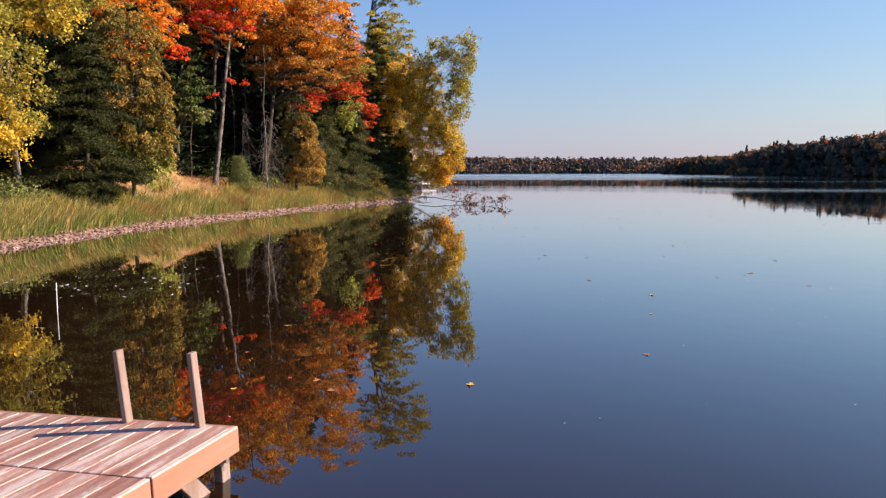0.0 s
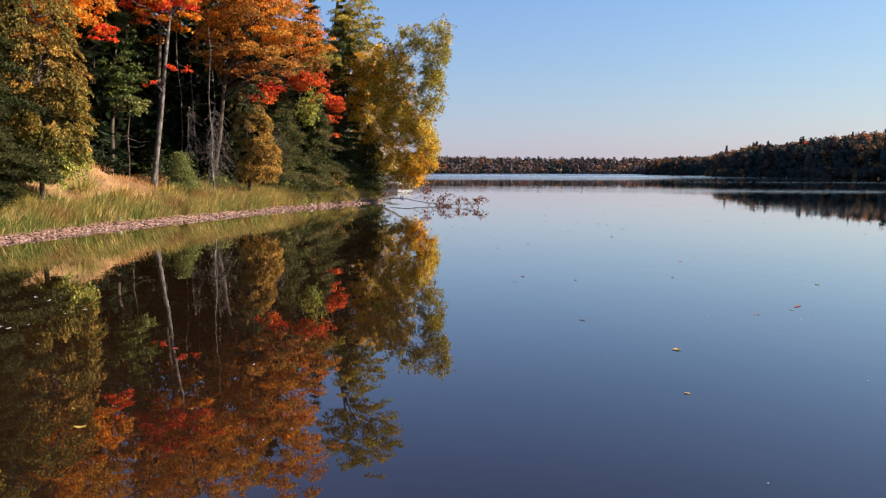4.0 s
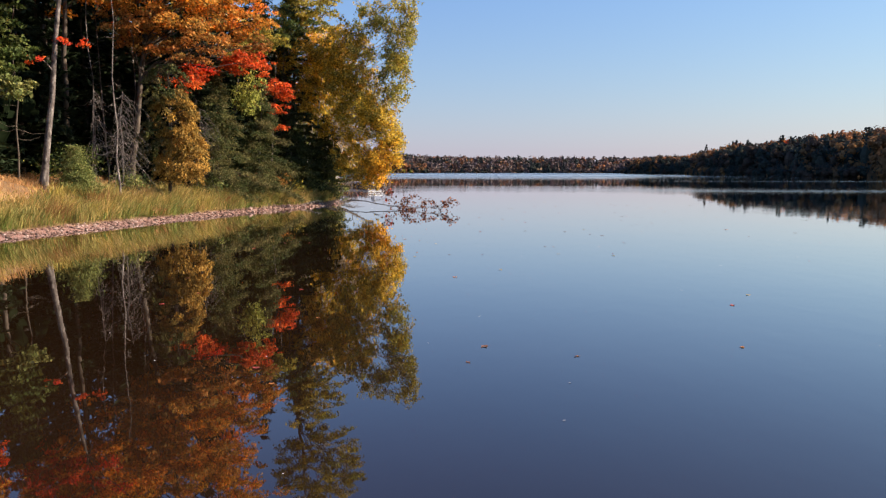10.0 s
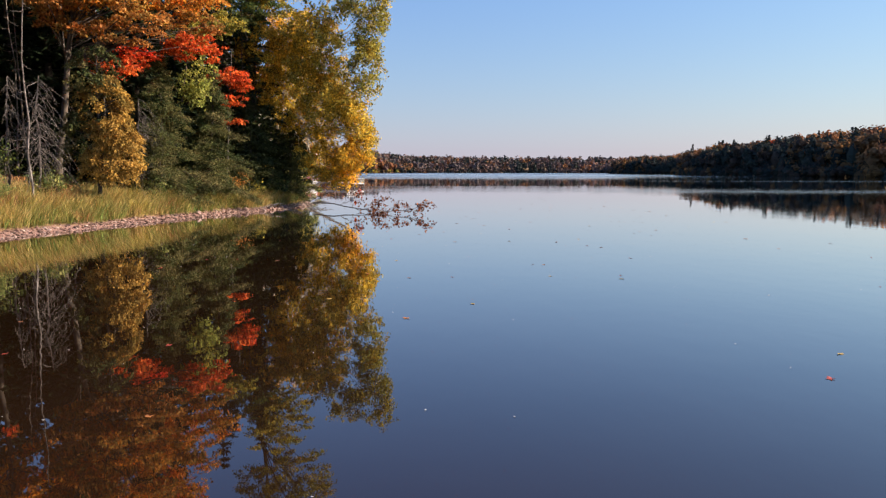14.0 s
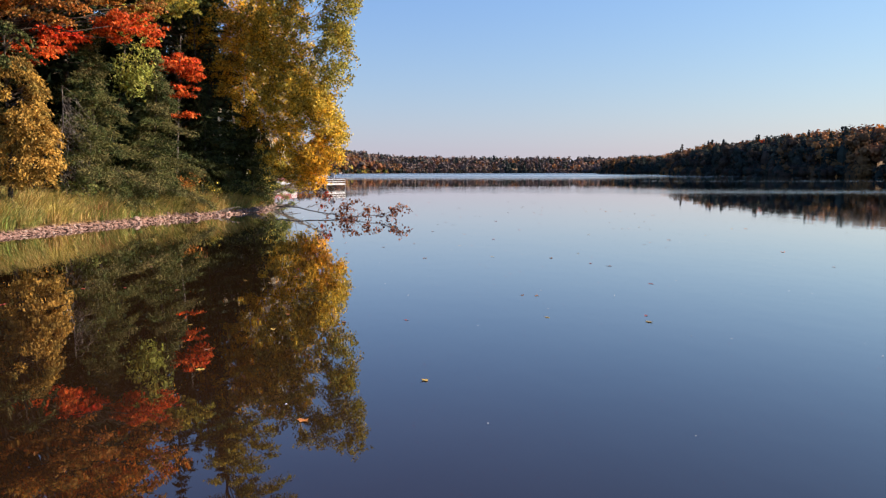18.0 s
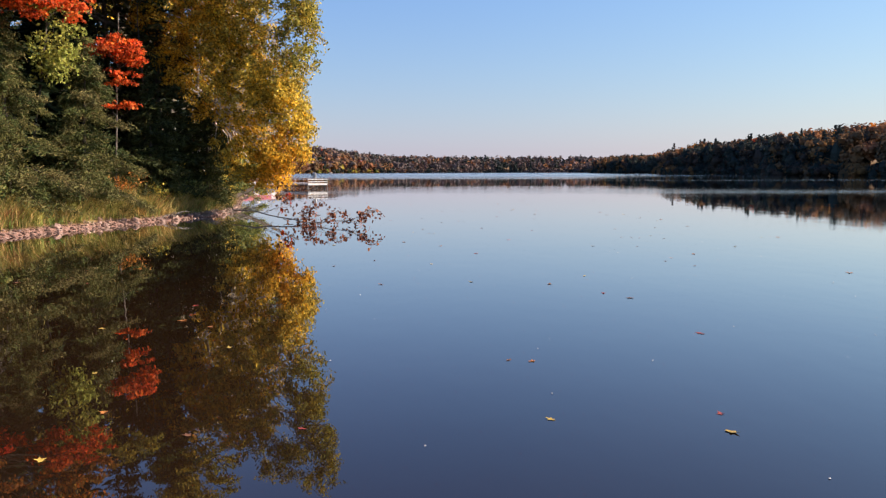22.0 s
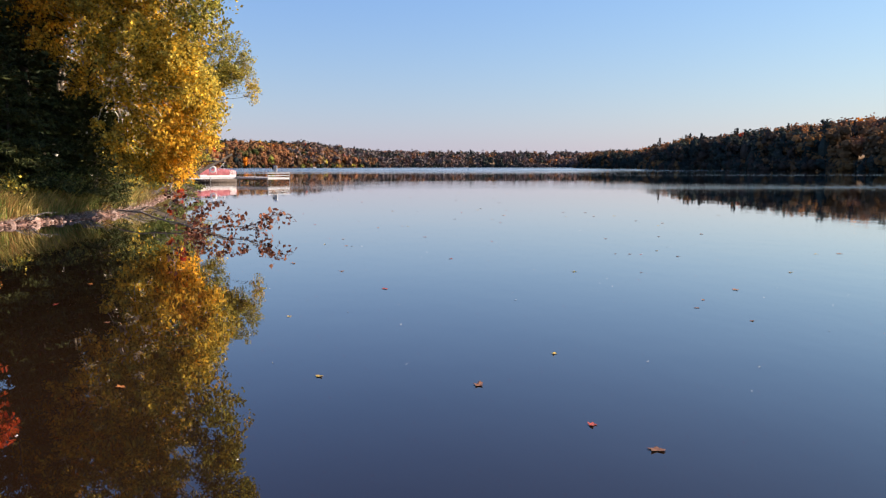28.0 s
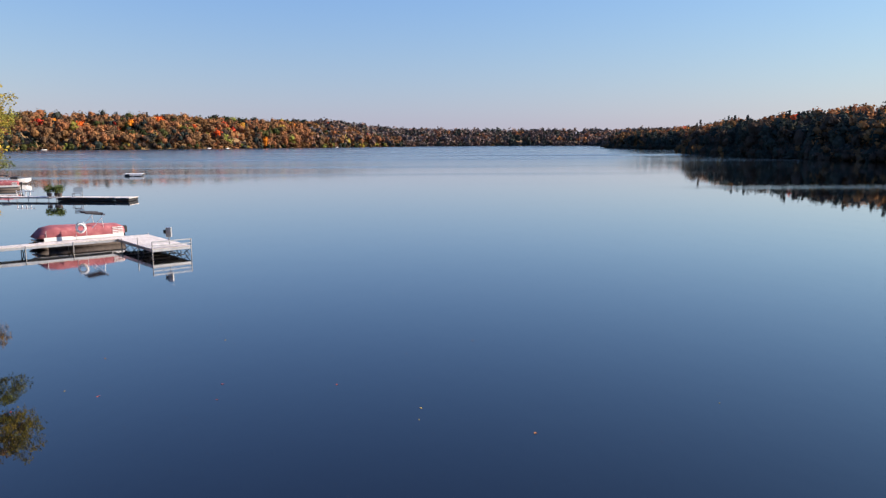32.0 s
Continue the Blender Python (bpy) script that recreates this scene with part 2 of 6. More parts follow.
def water_material():
    m, n, l, b = material("lake_water")
    geo = n.new("ShaderNodeNewGeometry")
    mp = n.new("ShaderNodeMapping")
    mp.inputs["Scale"].default_value = (1.0, 0.55, 1.0)
    l.new(geo.outputs["Position"], mp.inputs["Vector"])
    fine, swell, patch = (n.new("ShaderNodeTexNoise") for _ in range(3))
    fine.inputs["Scale"].default_value, fine.inputs["Detail"].default_value = 2.2, 2
    swell.inputs["Scale"].default_value, swell.inputs["Detail"].default_value = 0.35, 2
    patch.inputs["Scale"].default_value, patch.inputs["Detail"].default_value = 0.008, 3
    far = n.new("ShaderNodeMapping")
    far.inputs["Scale"].default_value = (0.35, 2.2, 1.0)
    l.new(geo.outputs["Position"], far.inputs["Vector"])
    l.new(mp.outputs["Vector"], fine.inputs["Vector"])
    l.new(mp.outputs["Vector"], swell.inputs["Vector"])
    l.new(far.outputs["Vector"], patch.inputs["Vector"])
    hsum = n.new("ShaderNodeMath")
    hsum.operation = "MULTIPLY_ADD"
    l.new(swell.outputs["Fac"], hsum.inputs[0])
    hsum.inputs[1].default_value = 3.0
    l.new(fine.outputs["Fac"], hsum.inputs[2])
    bp = n.new("ShaderNodeBump")
    bp.inputs["Strength"].default_value, bp.inputs["Distance"].default_value = 0.13, 0.012
    l.new(hsum.outputs[0], bp.inputs["Height"])
    l.new(bp.outputs["Normal"], b.inputs["Normal"])
    breeze = n.new("ShaderNodeMapRange")
    breeze.inputs["From Min"].default_value, breeze.inputs["From Max"].default_value = 0.52, 0.66
    breeze.inputs["To Min"].default_value, breeze.inputs["To Max"].default_value = 0.012, 0.15
    l.new(patch.outputs["Fac"], breeze.inputs["Value"])
    sep = n.new("ShaderNodeSeparateXYZ")
    l.new(geo.outputs["Position"], sep.inputs[0])
    open_lake = n.new("ShaderNodeMapRange")
    open_lake.inputs["From Min"].default_value, open_lake.inputs["From Max"].default_value = 150.0, 330.0
    open_lake.inputs["To Min"].default_value, open_lake.inputs["To Max"].default_value = 0.0, 0.17
    l.new(sep.outputs["Y"], open_lake.inputs["Value"])
    slant, lee, windy = n.new("ShaderNodeMath"), n.new("ShaderNodeMapRange"), n.new("ShaderNodeMath")
    slant.operation, windy.operation = "MULTIPLY_ADD", "MULTIPLY"
    l.new(sep.outputs["Y"], slant.inputs[0])
    slant.inputs[1].default_value = -0.35
    l.new(sep.outputs["X"], slant.inputs[2])
    lee.inputs["From Min"].default_value, lee.inputs["From Max"].default_value = -14.0, 6.0
    lee.inputs["To Min"].default_value, lee.inputs["To Max"].default_value = 1.0, 0.50
    l.new(slant.outputs[0], lee.inputs["Value"])
    l.new(open_lake.outputs["Result"], windy.inputs[0])
    l.new(lee.outputs["Result"], windy.inputs[1])
    rsum = n.new("ShaderNodeMath")
    l.new(breeze.outputs["Result"], rsum.inputs[0])
    l.new(windy.outputs[0], rsum.inputs[1])
    l.new(rsum.outputs[0], b.inputs["Roughness"])
    tint = n.new("ShaderNodeTexNoise")
    tint.inputs["Scale"].default_value = 0.25
    l.new(geo.outputs["Position"], tint.inputs["Vector"])
    # clear shallows over a brown bed near the shore, deep dark water farther out
    shallow = ramp(n, [(0.3, (0.014, 0.007, 0.003)), (0.7, (0.020, 0.010, 0.005))])
    l.new(tint.outputs["Fac"], shallow.inputs["Fac"])
    bed = n.new("ShaderNodeAttribute")
    bed.attribute_name = "tone"
    mx = n.new("ShaderNodeMix")
    mx.data_type = "RGBA"
    l.new(bed.outputs["Fac"], mx.inputs["Factor"])
    mx.inputs[6].default_value = (0.003, 0.003, 0.004, 1)
    l.new(shallow.outputs["Color"], mx.inputs[7])
    l.new(mx.outputs[2], b.inputs["Base Color"])
    b.inputs["IOR"].default_value = 1.2
    b.inputs["Coat Weight"].default_value, b.inputs["Coat IOR"].default_value = 1.0, 1.33
    l.new(rsum.outputs[0], b.inputs["Coat Roughness"])
    l.new(bp.outputs["Normal"], b.inputs["Coat Normal"])
    return m


GROUND, WATER = ground_material(), water_material()


# ---- mesh helpers ----
def mesh_object(name, verts, faces, mat, parent=None, label="", tones=None, smooth=False, kind=""):
    me = bpy.data.meshes.new(name)
    verts, faces = np.asarray(verts, np.float32), np.asarray(faces, np.int32)
    k = faces.shape[1]
    me.vertices.add(len(verts))
    me.vertices.foreach_set("co", verts.ravel())
    me.loops.add(faces.size)
    me.loops.foreach_set("vertex_index", faces.ravel())
    me.polygons.add(len(faces))
    me.polygons.foreach_set("loop_start", np.arange(0, faces.size, k, dtype=np.int32))
    me.polygons.foreach_set("use_smooth", np.full(len(faces), smooth))
    me.update(calc_edges=True)
    if tones is not None:
        at = me.attributes.new("tone", "FLOAT_COLOR", "FACE")
        at.data.foreach_set("color", np.c_[np.asarray(tones, np.float32), np.ones(len(faces), np.float32)].ravel())
    me.materials.append(mat)
    ob = new(name, me)
    if parent is not None:
        ob.parent = parent
    if label:
        ob["label"] = label
    if kind:
        ob["kind"] = kind
    return ob


def part(name, bm, mat, parent=None, label="", bevel=0.0, smooth=False):
    """Links a bmesh as one mesh object under a thing or under a part."""
    if bevel:
        bmesh.ops.bevel(bm, geom=list(bm.edges), offset=bevel, segments=1, affect="EDGES")
    me = bpy.data.meshes.new(name)
    bm.to_mesh(me)
    bm.free()
    me.materials.append(mat)
    if smooth:
        me.polygons.foreach_set("use_smooth", np.full(len(me.polygons), True))
    ob = new(name, me)
    if parent is not None:
        ob.parent = parent
    if label:
        ob["label"] = label
    return ob


def box(bm, centre, size, turn=None):
    m = Matrix.Translation(centre) @ (turn or Matrix()) @ Matrix.Diagonal((*size, 1))
    return bmesh.ops.create_cube(bm, size=1.0, matrix=m)["verts"]


def rod(bm, a, b, r1, r2=None, n=8):
    a, b = Vector(a), Vector(b)
    d = b - a
    m = Matrix.Translation((a + b) / 2) @ d.to_track_quat("Z", "Y").to_matrix().to_4x4()
    return bmesh.ops.create_cone(bm, cap_ends=True, segments=n, radius1=r1, radius2=r1 if r2 is None else r2, depth=d.length, matrix=m)["verts"]


def thing(name, place, label, category, group="", turn=0.0):
    ob = new(name)
    ob.matrix_world = pose(*place, 0, 0, turn)
    return tagged(ob, label, category, group)


# ---- shape of the land ----
LAKE = np.array([(-14, -200), (-13.5, -60), (-12.3, 0), (-11.4, 10), (-10.8, 18), (-10.3, 24), (-9.4, 29), (-8.2, 33), (-7.0, 37),
                 (-5.4, 42), (-3.8, 46.3), (-2.1, 50.3), (-1.0, 53.8), (-1.0, 56), (-2.0, 62), (-3.4, 72), (-4.6, 82), (-6.8, 91),
                 (-9.5, 97), (-16, 101), (-25, 109), (-33, 125), (-42, 147), (-52, 170), (-66, 205), (-95, 280), (-160, 390),
                 (-260, 520), (-330, 680), (-310, 800), (-190, 900), (-60, 1080), (60, 1300), (250, 1450), (420, 1440),
                 (430, 1120), (300, 900), (266, 840), (310, 720), (300, 610), (224, 548), (200, 480), (190, 400), (186, 300), (205, 190), (240, 60), (240, -100), (120, -200)], float)


def lake_distance(p):
    """Metres from the shoreline, positive inland."""
    a, b = LAKE, np.roll(LAKE, -1, 0)
    best, inside = np.full(len(p), 1e9), np.zeros(len(p), bool)
    for (ax, ay), (bx, by) in zip(a, b):
        dx, dy = bx - ax, by - ay
        t = np.clip(((p[:, 0] - ax) * dx + (p[:, 1] - ay) * dy) / (dx * dx + dy * dy), 0, 1)
        best = np.minimum(best, np.hypot(p[:, 0] - ax - t * dx, p[:, 1] - ay - t * dy))
        if ay != by:
            cross = (ay > p[:, 1]) != (by > p[:, 1])
            inside ^= cross & (p[:, 0] < dx * (p[:, 1] - ay) / dy + ax)
    return np.where(inside, -best, best)


def heights(p):
    p = np.atleast_2d(np.asarray(p, float))[:, :2]
    d = lake_distance(p)
    near = np.interp(d, [-40, -8, -1.5, 0, 0.8, 1.5, 3.2, 6.0, 14, 40, 120], [-5, -1.8, -0.35, 0, 0.20, 0.50, 0.98, 1.45, 2.4, 6, 12])
    hill = np.interp(d, [-40, -8, 0, 6, 60, 130, 260, 600], [-5, -1.8, 0, 1.5, 10, 11.5, 12.5, 13])
    flat = np.interp(d, [-40, -8, 0, 6, 120, 400, 900], [-5, -1.8, 0, 1.0, 15, 24, 30])
    right = np.clip((p[:, 0] - 60) / 60, 0, 1) * np.clip((760 - p[:, 1]) / 120, 0, 1)
    far = np.clip((p[:, 1] - 180) / 120, 0, 1) * (1 - right)
    z = near * (1 - right) * (1 - far) + hill * right + flat * far
    mound = 1.4 * np.exp(-((p[:, 0] + 12.6) ** 2 + (p[:, 1] - 32.0) ** 2) / 14.0)
    z = z + mound * np.clip((d - 1.1) / 1.9, 0, 1) + 12.2 * far * np.clip((60 - p[:, 0]) / 110, 0, 1) * np.clip(d / 50, 0, 1)
    bumps = 0.10 * np.sin(p[:, 0] * 1.1 + 0.7 * p[:, 1]) * np.sin(p[:, 1] * 0.83 - 0.4 * p[:, 0]) + 0.05 * np.sin(2.3 * p[:, 0] + 1.7) * np.sin(2.9 * p[:, 1])
    return z + bumps * np.clip(d / 3, 0, 1)


def zg(x, y):
    return float(heights([(x, y)])[0])


def spread(lo, hi, fine_lo, fine_hi, step, grow=1.22):
    mid = list(np.arange(fine_lo, fine_hi + step / 2, step))
    s, v = step, fine_lo
    while v > lo:
        s *= grow
        v -= s
        mid.insert(0, v)
    s, v = step, fine_hi
    while v < hi:
        s *= grow
        v += s
        mid.append(v)
    return np.array(mid)


gx, gy = spread(-2600, 2600, -17, 3, 0.35, 1.10), spread(-900, 3600, 12, 104, 0.5, 1.07)
GX, GY = np.meshgrid(gx, gy)
gp = np.c_[GX.ravel(), GY.ravel()]
cols = len(gx)
# the far banks drop a little under their bushes
sunk = 4.0 * np.clip((gp[:, 1] - 125) / 60, 0, 1) * np.clip((30 - lake_distance(gp)) / 20, 0, 1)
cell = (np.arange(len(gy) - 1)[:, None] * cols + np.arange(cols - 1)[None, :]).ravel()
ground = mesh_object("ground", np.c_[gp, heights(gp) - sunk], np.c_[cell, cell + 1, cell + 1 + cols, cell + cols], GROUND, smooth=True)
tagged(ground, "leaf-littered lake shore with a reddish gravel edge", "ground", kind="structure")
wx, wy = spread(-2500, 2500, -16, 40, 2.0, 1.25), spread(-800, 3500, 0, 90, 2.0, 1.25)
WX, WY = np.meshgrid(wx, wy)
wp = np.c_[WX.ravel(), WY.ravel()]
cols = len(wx)
cell = (np.arange(len(wy) - 1)[:, None] * cols + np.arange(cols - 1)[None, :]).ravel()
water = mesh_object("water", np.c_[wp, np.zeros(len(wp))], np.c_[cell, cell + 1, cell + 1 + cols, cell + cols], WATER)
bed = np.clip((34.0 + lake_distance(wp)) / 26.0, 0, 1) * np.clip((52.0 - wp[:, 1]) / 22.0, 0, 1)
at = water.data.attributes.new("tone", "FLOAT_COLOR", "POINT")
at.data.foreach_set("color", np.c_[np.repeat(bed[:, None], 3, 1), np.ones(len(wp))].astype(np.float32).ravel())
tagged(water, "calm dark lake water mirroring sky and autumn trees", "lake", kind="structure")


def scatter_inland(n, y0, y1, d0, d1, x0=-30, x1=4):
    """Random spots between two distances from the shoreline."""
    p = np.c_[rng.uniform(x0, x1, n * 20), rng.uniform(y0, y1, n * 20)]
    d = lake_distance(p)
    return p[(d > d0) & (d < d1)][:n]


# ---- foliage ----
PAL = {
    "yellow": [(0.78, 0.52, 0.06), (0.62, 0.46, 0.07), (0.46, 0.38, 0.08), (0.85, 0.52, 0.06), (0.4, 0.36, 0.08)],
    "gold": [(0.84, 0.48, 0.045), (0.76, 0.45, 0.055), (0.64, 0.42, 0.06)],
    "amber": [(0.85, 0.42, 0.045), (0.8, 0.36, 0.04), (0.74, 0.44, 0.06), (0.8, 0.30, 0.035)],
    "olive": [(0.46, 0.36, 0.065), (0.34, 0.31, 0.065), (0.55, 0.40, 0.07), (0.24, 0.26, 0.06)],
    "orange": [(0.85, 0.32, 0.03), (0.8, 0.37, 0.045), (0.72, 0.25, 0.03), (0.68, 0.35, 0.055), (0.82, 0.27, 0.03)],
    "rust": [(0.459, 0.162, 0.041), (0.351, 0.162, 0.047), (0.513, 0.23, 0.054), (0.27, 0.176, 0.047)],
    "red": [(0.72, 0.1, 0.025), (0.66, 0.065, 0.03), (0.78, 0.15, 0.03), (0.6, 0.05, 0.03)],
    "scarlet": [(0.66, 0.11, 0.03), (0.70, 0.17, 0.035), (0.54, 0.075, 0.025)],
    "green": [(0.07, 0.11, 0.03), (0.10, 0.14, 0.04), (0.17, 0.19, 0.05), (0.05, 0.08, 0.026)],
    "cedar": [(0.28, 0.205, 0.05), (0.20, 0.18, 0.05), (0.36, 0.22, 0.05), (0.15, 0.155, 0.042)],
    "brown": [(0.364, 0.21, 0.049), (0.28, 0.168, 0.049), (0.21, 0.168, 0.049), (0.448, 0.266, 0.056)],
    "hemlock": [(0.045, 0.058, 0.022), (0.062, 0.075, 0.027), (0.095, 0.10, 0.036), (0.032, 0.042, 0.018)],
    # near black: the shade inside the forest is put into this colour
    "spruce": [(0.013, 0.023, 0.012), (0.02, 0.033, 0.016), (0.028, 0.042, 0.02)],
    "feather": [(0.10, 0.115, 0.038), (0.15, 0.14, 0.05), (0.065, 0.09, 0.032), (0.20, 0.16, 0.07), (0.05, 0.075, 0.028)],
    "maple": [(0.8, 0.30, 0.03), (0.62, 0.25, 0.05), (0.42, 0.25, 0.06), (0.74, 0.21, 0.03), (0.32, 0.22, 0.06), (0.7, 0.34, 0.05)],
    "lime": [(0.36, 0.38, 0.09), (0.28, 0.33, 0.08), (0.44, 0.40, 0.10)],
    "mossy": [(0.16, 0.20, 0.065), (0.23, 0.25, 0.08), (0.12, 0.165, 0.055), (0.27, 0.26, 0.09)],
    "bronze": [(0.46, 0.27, 0.06), (0.38, 0.22, 0.055), (0.30, 0.20, 0.055), (0.50, 0.32, 0.08)],
    # bluish dark greens: haze and shade of the far headland are in the colour
    "haze_navy": [(0.035, 0.048, 0.044), (0.045, 0.058, 0.050), (0.055, 0.062, 0.050), (0.085, 0.062, 0.048)],
    # greyed browns: distance haze is mixed into these leaf colours
    "haze_brown": [(0.17, 0.118, 0.10), (0.135, 0.108, 0.10), (0.20, 0.125, 0.098), (0.11, 0.10, 0.096)],
    # autumn red-brown, greyed a little for haze
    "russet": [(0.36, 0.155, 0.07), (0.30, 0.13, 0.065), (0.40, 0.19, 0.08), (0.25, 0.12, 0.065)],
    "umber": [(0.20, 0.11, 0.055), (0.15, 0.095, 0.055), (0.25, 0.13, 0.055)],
    "fir": [(0.045, 0.056, 0.019), (0.064, 0.069, 0.025), (0.032, 0.042, 0.015), (0.094, 0.09, 0.034)],
    "dry": [(0.20, 0.072, 0.04), (0.14, 0.05, 0.032), (0.25, 0.11, 0.06)],
}


def unit(v):
    return v / np.maximum(np.linalg.norm(v, axis=-1, keepdims=True), 1e-9)


def cards(p, size, tones, aspect=0.62, up=0.15, along=None, face=None):
    """Leaf blades (rhombs with a fold of their own): verts, quads, tones. along: the way each blade points."""
    n = len(p)
    nor = unit(rng.normal(size=(n, 3)) + np.array([0, 0, up])) if face is None else unit(face + 0.24 * rng.normal(size=(n, 3)))
    a = rng.normal(size=(n, 3)) if along is None else along + 0.25 * rng.normal(size=(n, 3))
    u = unit(a - (a * nor).sum(1, keepdims=True) * nor)
    v = np.cross(nor, u)
    s = (np.ones(n) * size * rng.uniform(0.65, 1.35, n))[:, None]
    verts = np.stack([p - u * s * 0.5, p + v * s * 0.5 * aspect + u * s * 0.06, p + u * s * 0.5 + nor * s * 0.10, p - v * s * 0.5 * aspect + u * s * 0.06], 1)
    return verts.reshape(-1, 3), np.arange(4 * n).reshape(-1, 4), tones


def tones_for(pal, n):
    base = np.array(PAL[pal])
    c = base[rng.integers(0, len(base), n)]
    return c * rng.uniform(0.85, 1.15, (n, 1))


def limb_mesh(paths, sides=6):
    """Tapered limbs: each path is a list of (x, y, z, radius)."""
    vs, fs, o = [], [], 0
    for path in paths:
        path = np.asarray(path, float)
        t = unit(np.gradient(path[:, :3], axis=0))
        ref = np.where(np.abs(t[:, 2:3]) > 0.9, np.array([[1.0, 0, 0]]), np.array([[0, 0, 1.0]]))
        a = unit(np.cross(t, ref))
        b = np.cross(t, a)
        ang = np.linspace(0, 2 * np.pi, sides, endpoint=False)
        ring = path[:, None, :3] + path[:, None, 3:4] * (np.cos(ang)[None, :, None] * a[:, None] + np.sin(ang)[None, :, None] * b[:, None])
        vs.append(ring.reshape(-1, 3))
        k = len(path)
        i = np.arange(k - 1)[:, None] * sides + np.arange(sides)[None, :]
        j = np.arange(k - 1)[:, None] * sides + (np.arange(sides)[None, :] + 1) % sides
        fs.append(np.stack([i, j, j + sides, i + sides], -1).reshape(-1, 4) + o)
        o += k * sides
    return np.concatenate(vs), np.concatenate(fs)


def bent(a, b, r1, r2, n=7, sag=0.0, wob=0.05):
    a, b = np.asarray(a, float), np.asarray(b, float)
    s = np.linspace(0, 1, n)[:, None]
    p = a + (b - a) * s
    length = np.linalg.norm(b - a)
    p[1:-1] += rng.normal(size=(n - 2, 3)) * wob * length / n
    p[:, 2] -= sag * length * 4 * (s * (1 - s))[:, 0]
    return np.c_[p, r1 + (r2 - r1) * s[:, 0]]


def leafy_tree(name, label, category, base, top, crowns, bark, radius, leaf=0.118, forks=0, group="", bare=0.35, sink=0.15, hang=0.0, dense=1.35):
    """A broad-leaved tree: trunk from base to top, limbs to the clumps of leaves; hang: how far its sprays hang down.
    crowns: (x, y, z, rx, ry, rz, palette, clumps, leaves per clump)."""
    z0 = zg(*base)
    ob = thing(name, (base[0], base[1], z0), label, category, group)
    o = np.array([base[0], base[1], z0])
    topv = np.array(top, float) - o
    trunk = bent((0, 0, -sink), topv, radius, radius * 0.22, 12, 0, 0.035)
    trunk[0, 3] *= 1.5
    v, f = limb_mesh([trunk], 9)
    mesh_object("trunk", v, f, bark, ob, smooth=True)
    limbs = []
    for _ in range(forks):
        q = topv * rng.uniform(0.80, 0.92) + rng.normal(size=3) * np.array([0.8, 0.8, 0.3])
        limbs.append(bent(trunk[1, :3] + rng.normal(size=3) * 0.1, q, radius * 0.7, radius * 0.15, 9, 0, 0.08))
    pts, ton = [], []
    for cx, cy, cz, rx, ry, rz, pal, clumps, per in crowns:
        c = np.array([cx, cy, cz]) - o
        many = int(clumps * 1.9)
        dirs = unit(rng.normal(size=(many, 3)))
        rad = rng.uniform(0.15, 1.0, (many, 1)) ** 0.6
        cc = c + dirs * rad * np.array([rx, ry, rz]) * rng.uniform(0.85, 1.15, (many, 1))
        rr = rng.uniform(0.35, 1.0, many) * min(0.54, 0.16 * min(rx, ry, rz) + 0.19)
        tone_big = np.array(PAL[pal])[rng.integers(0, len(PAL[pal]), many)] * rng.uniform(0.5, 1.3, (many, 1))
        for k in range(many):
            n = max(8, int(dense * per * 0.47 * (rr[k] / 0.38) ** 1.6 * rng.uniform(0.7, 1.3)))
            d = unit(rng.normal(size=(n, 3))) * (rng.uniform(0, 1, (n, 1)) ** 0.5) * rr[k] * np.array([1.35, 1.35, 0.40 + hang])
            d[:, 2] -= (0.30 + hang) * (d[:, 0] ** 2 + d[:, 1] ** 2) / max(rr[k], 0.1)
            if hang >= 0.25:
                # weeping twigs: leaves strung along thin hanging strands
                strands = max(2, n // 20)
                root = unit(rng.normal(size=(strands, 3))) * rng.uniform(0.2, 1.15, (strands, 1)) * rr[k] * np.array([1.3, 1.3, 0.5])
                drop = rng.uniform(0.25, 1.1, strands) * (0.30 + hang)
                sway = rng.normal(size=(strands, 2)) * 0.16
                pick_s, q = rng.integers(0, strands, n), rng.uniform(0, 1, n)
                hung = root[pick_s] + np.c_[sway[pick_s] * q[:, None], -drop[pick_s] * q] + rng.normal(size=(n, 3)) * np.array([0.075, 0.075, 0.05])
                d = np.where(rng.random((n, 1)) < 0.55, hung, d)
            pts.append(cc[k] + d)
            ton.append(0.45 * tones_for(pal, n) + 0.55 * tone_big[k])
            if k % 7 == 0:
                h = np.clip((cc[k][2] - 0.55 * np.linalg.norm(cc[k][:2] - topv[:2] * 0.5)) / max(topv[2], 0.1), bare, 0.97)
                src = np.array([np.interp(h * (len(trunk) - 1), np.arange(len(trunk)), trunk[:, j]) for j in range(4)])
                limbs.append(bent(src[:3], cc[k], max(0.016, src[3] * 0.40), 0.007, 6, -0.04, 0.16))
    for path in limbs:
        v, f = limb_mesh([path], 5)
        mesh_object("limb", v, f, bark, ob, smooth=True)
    p, t = np.concatenate(pts), np.concatenate(ton)
    v, f, t = cards(p, leaf, t)
    mesh_object("crown", v, f, LEAF, ob, tones=t)
    return ob


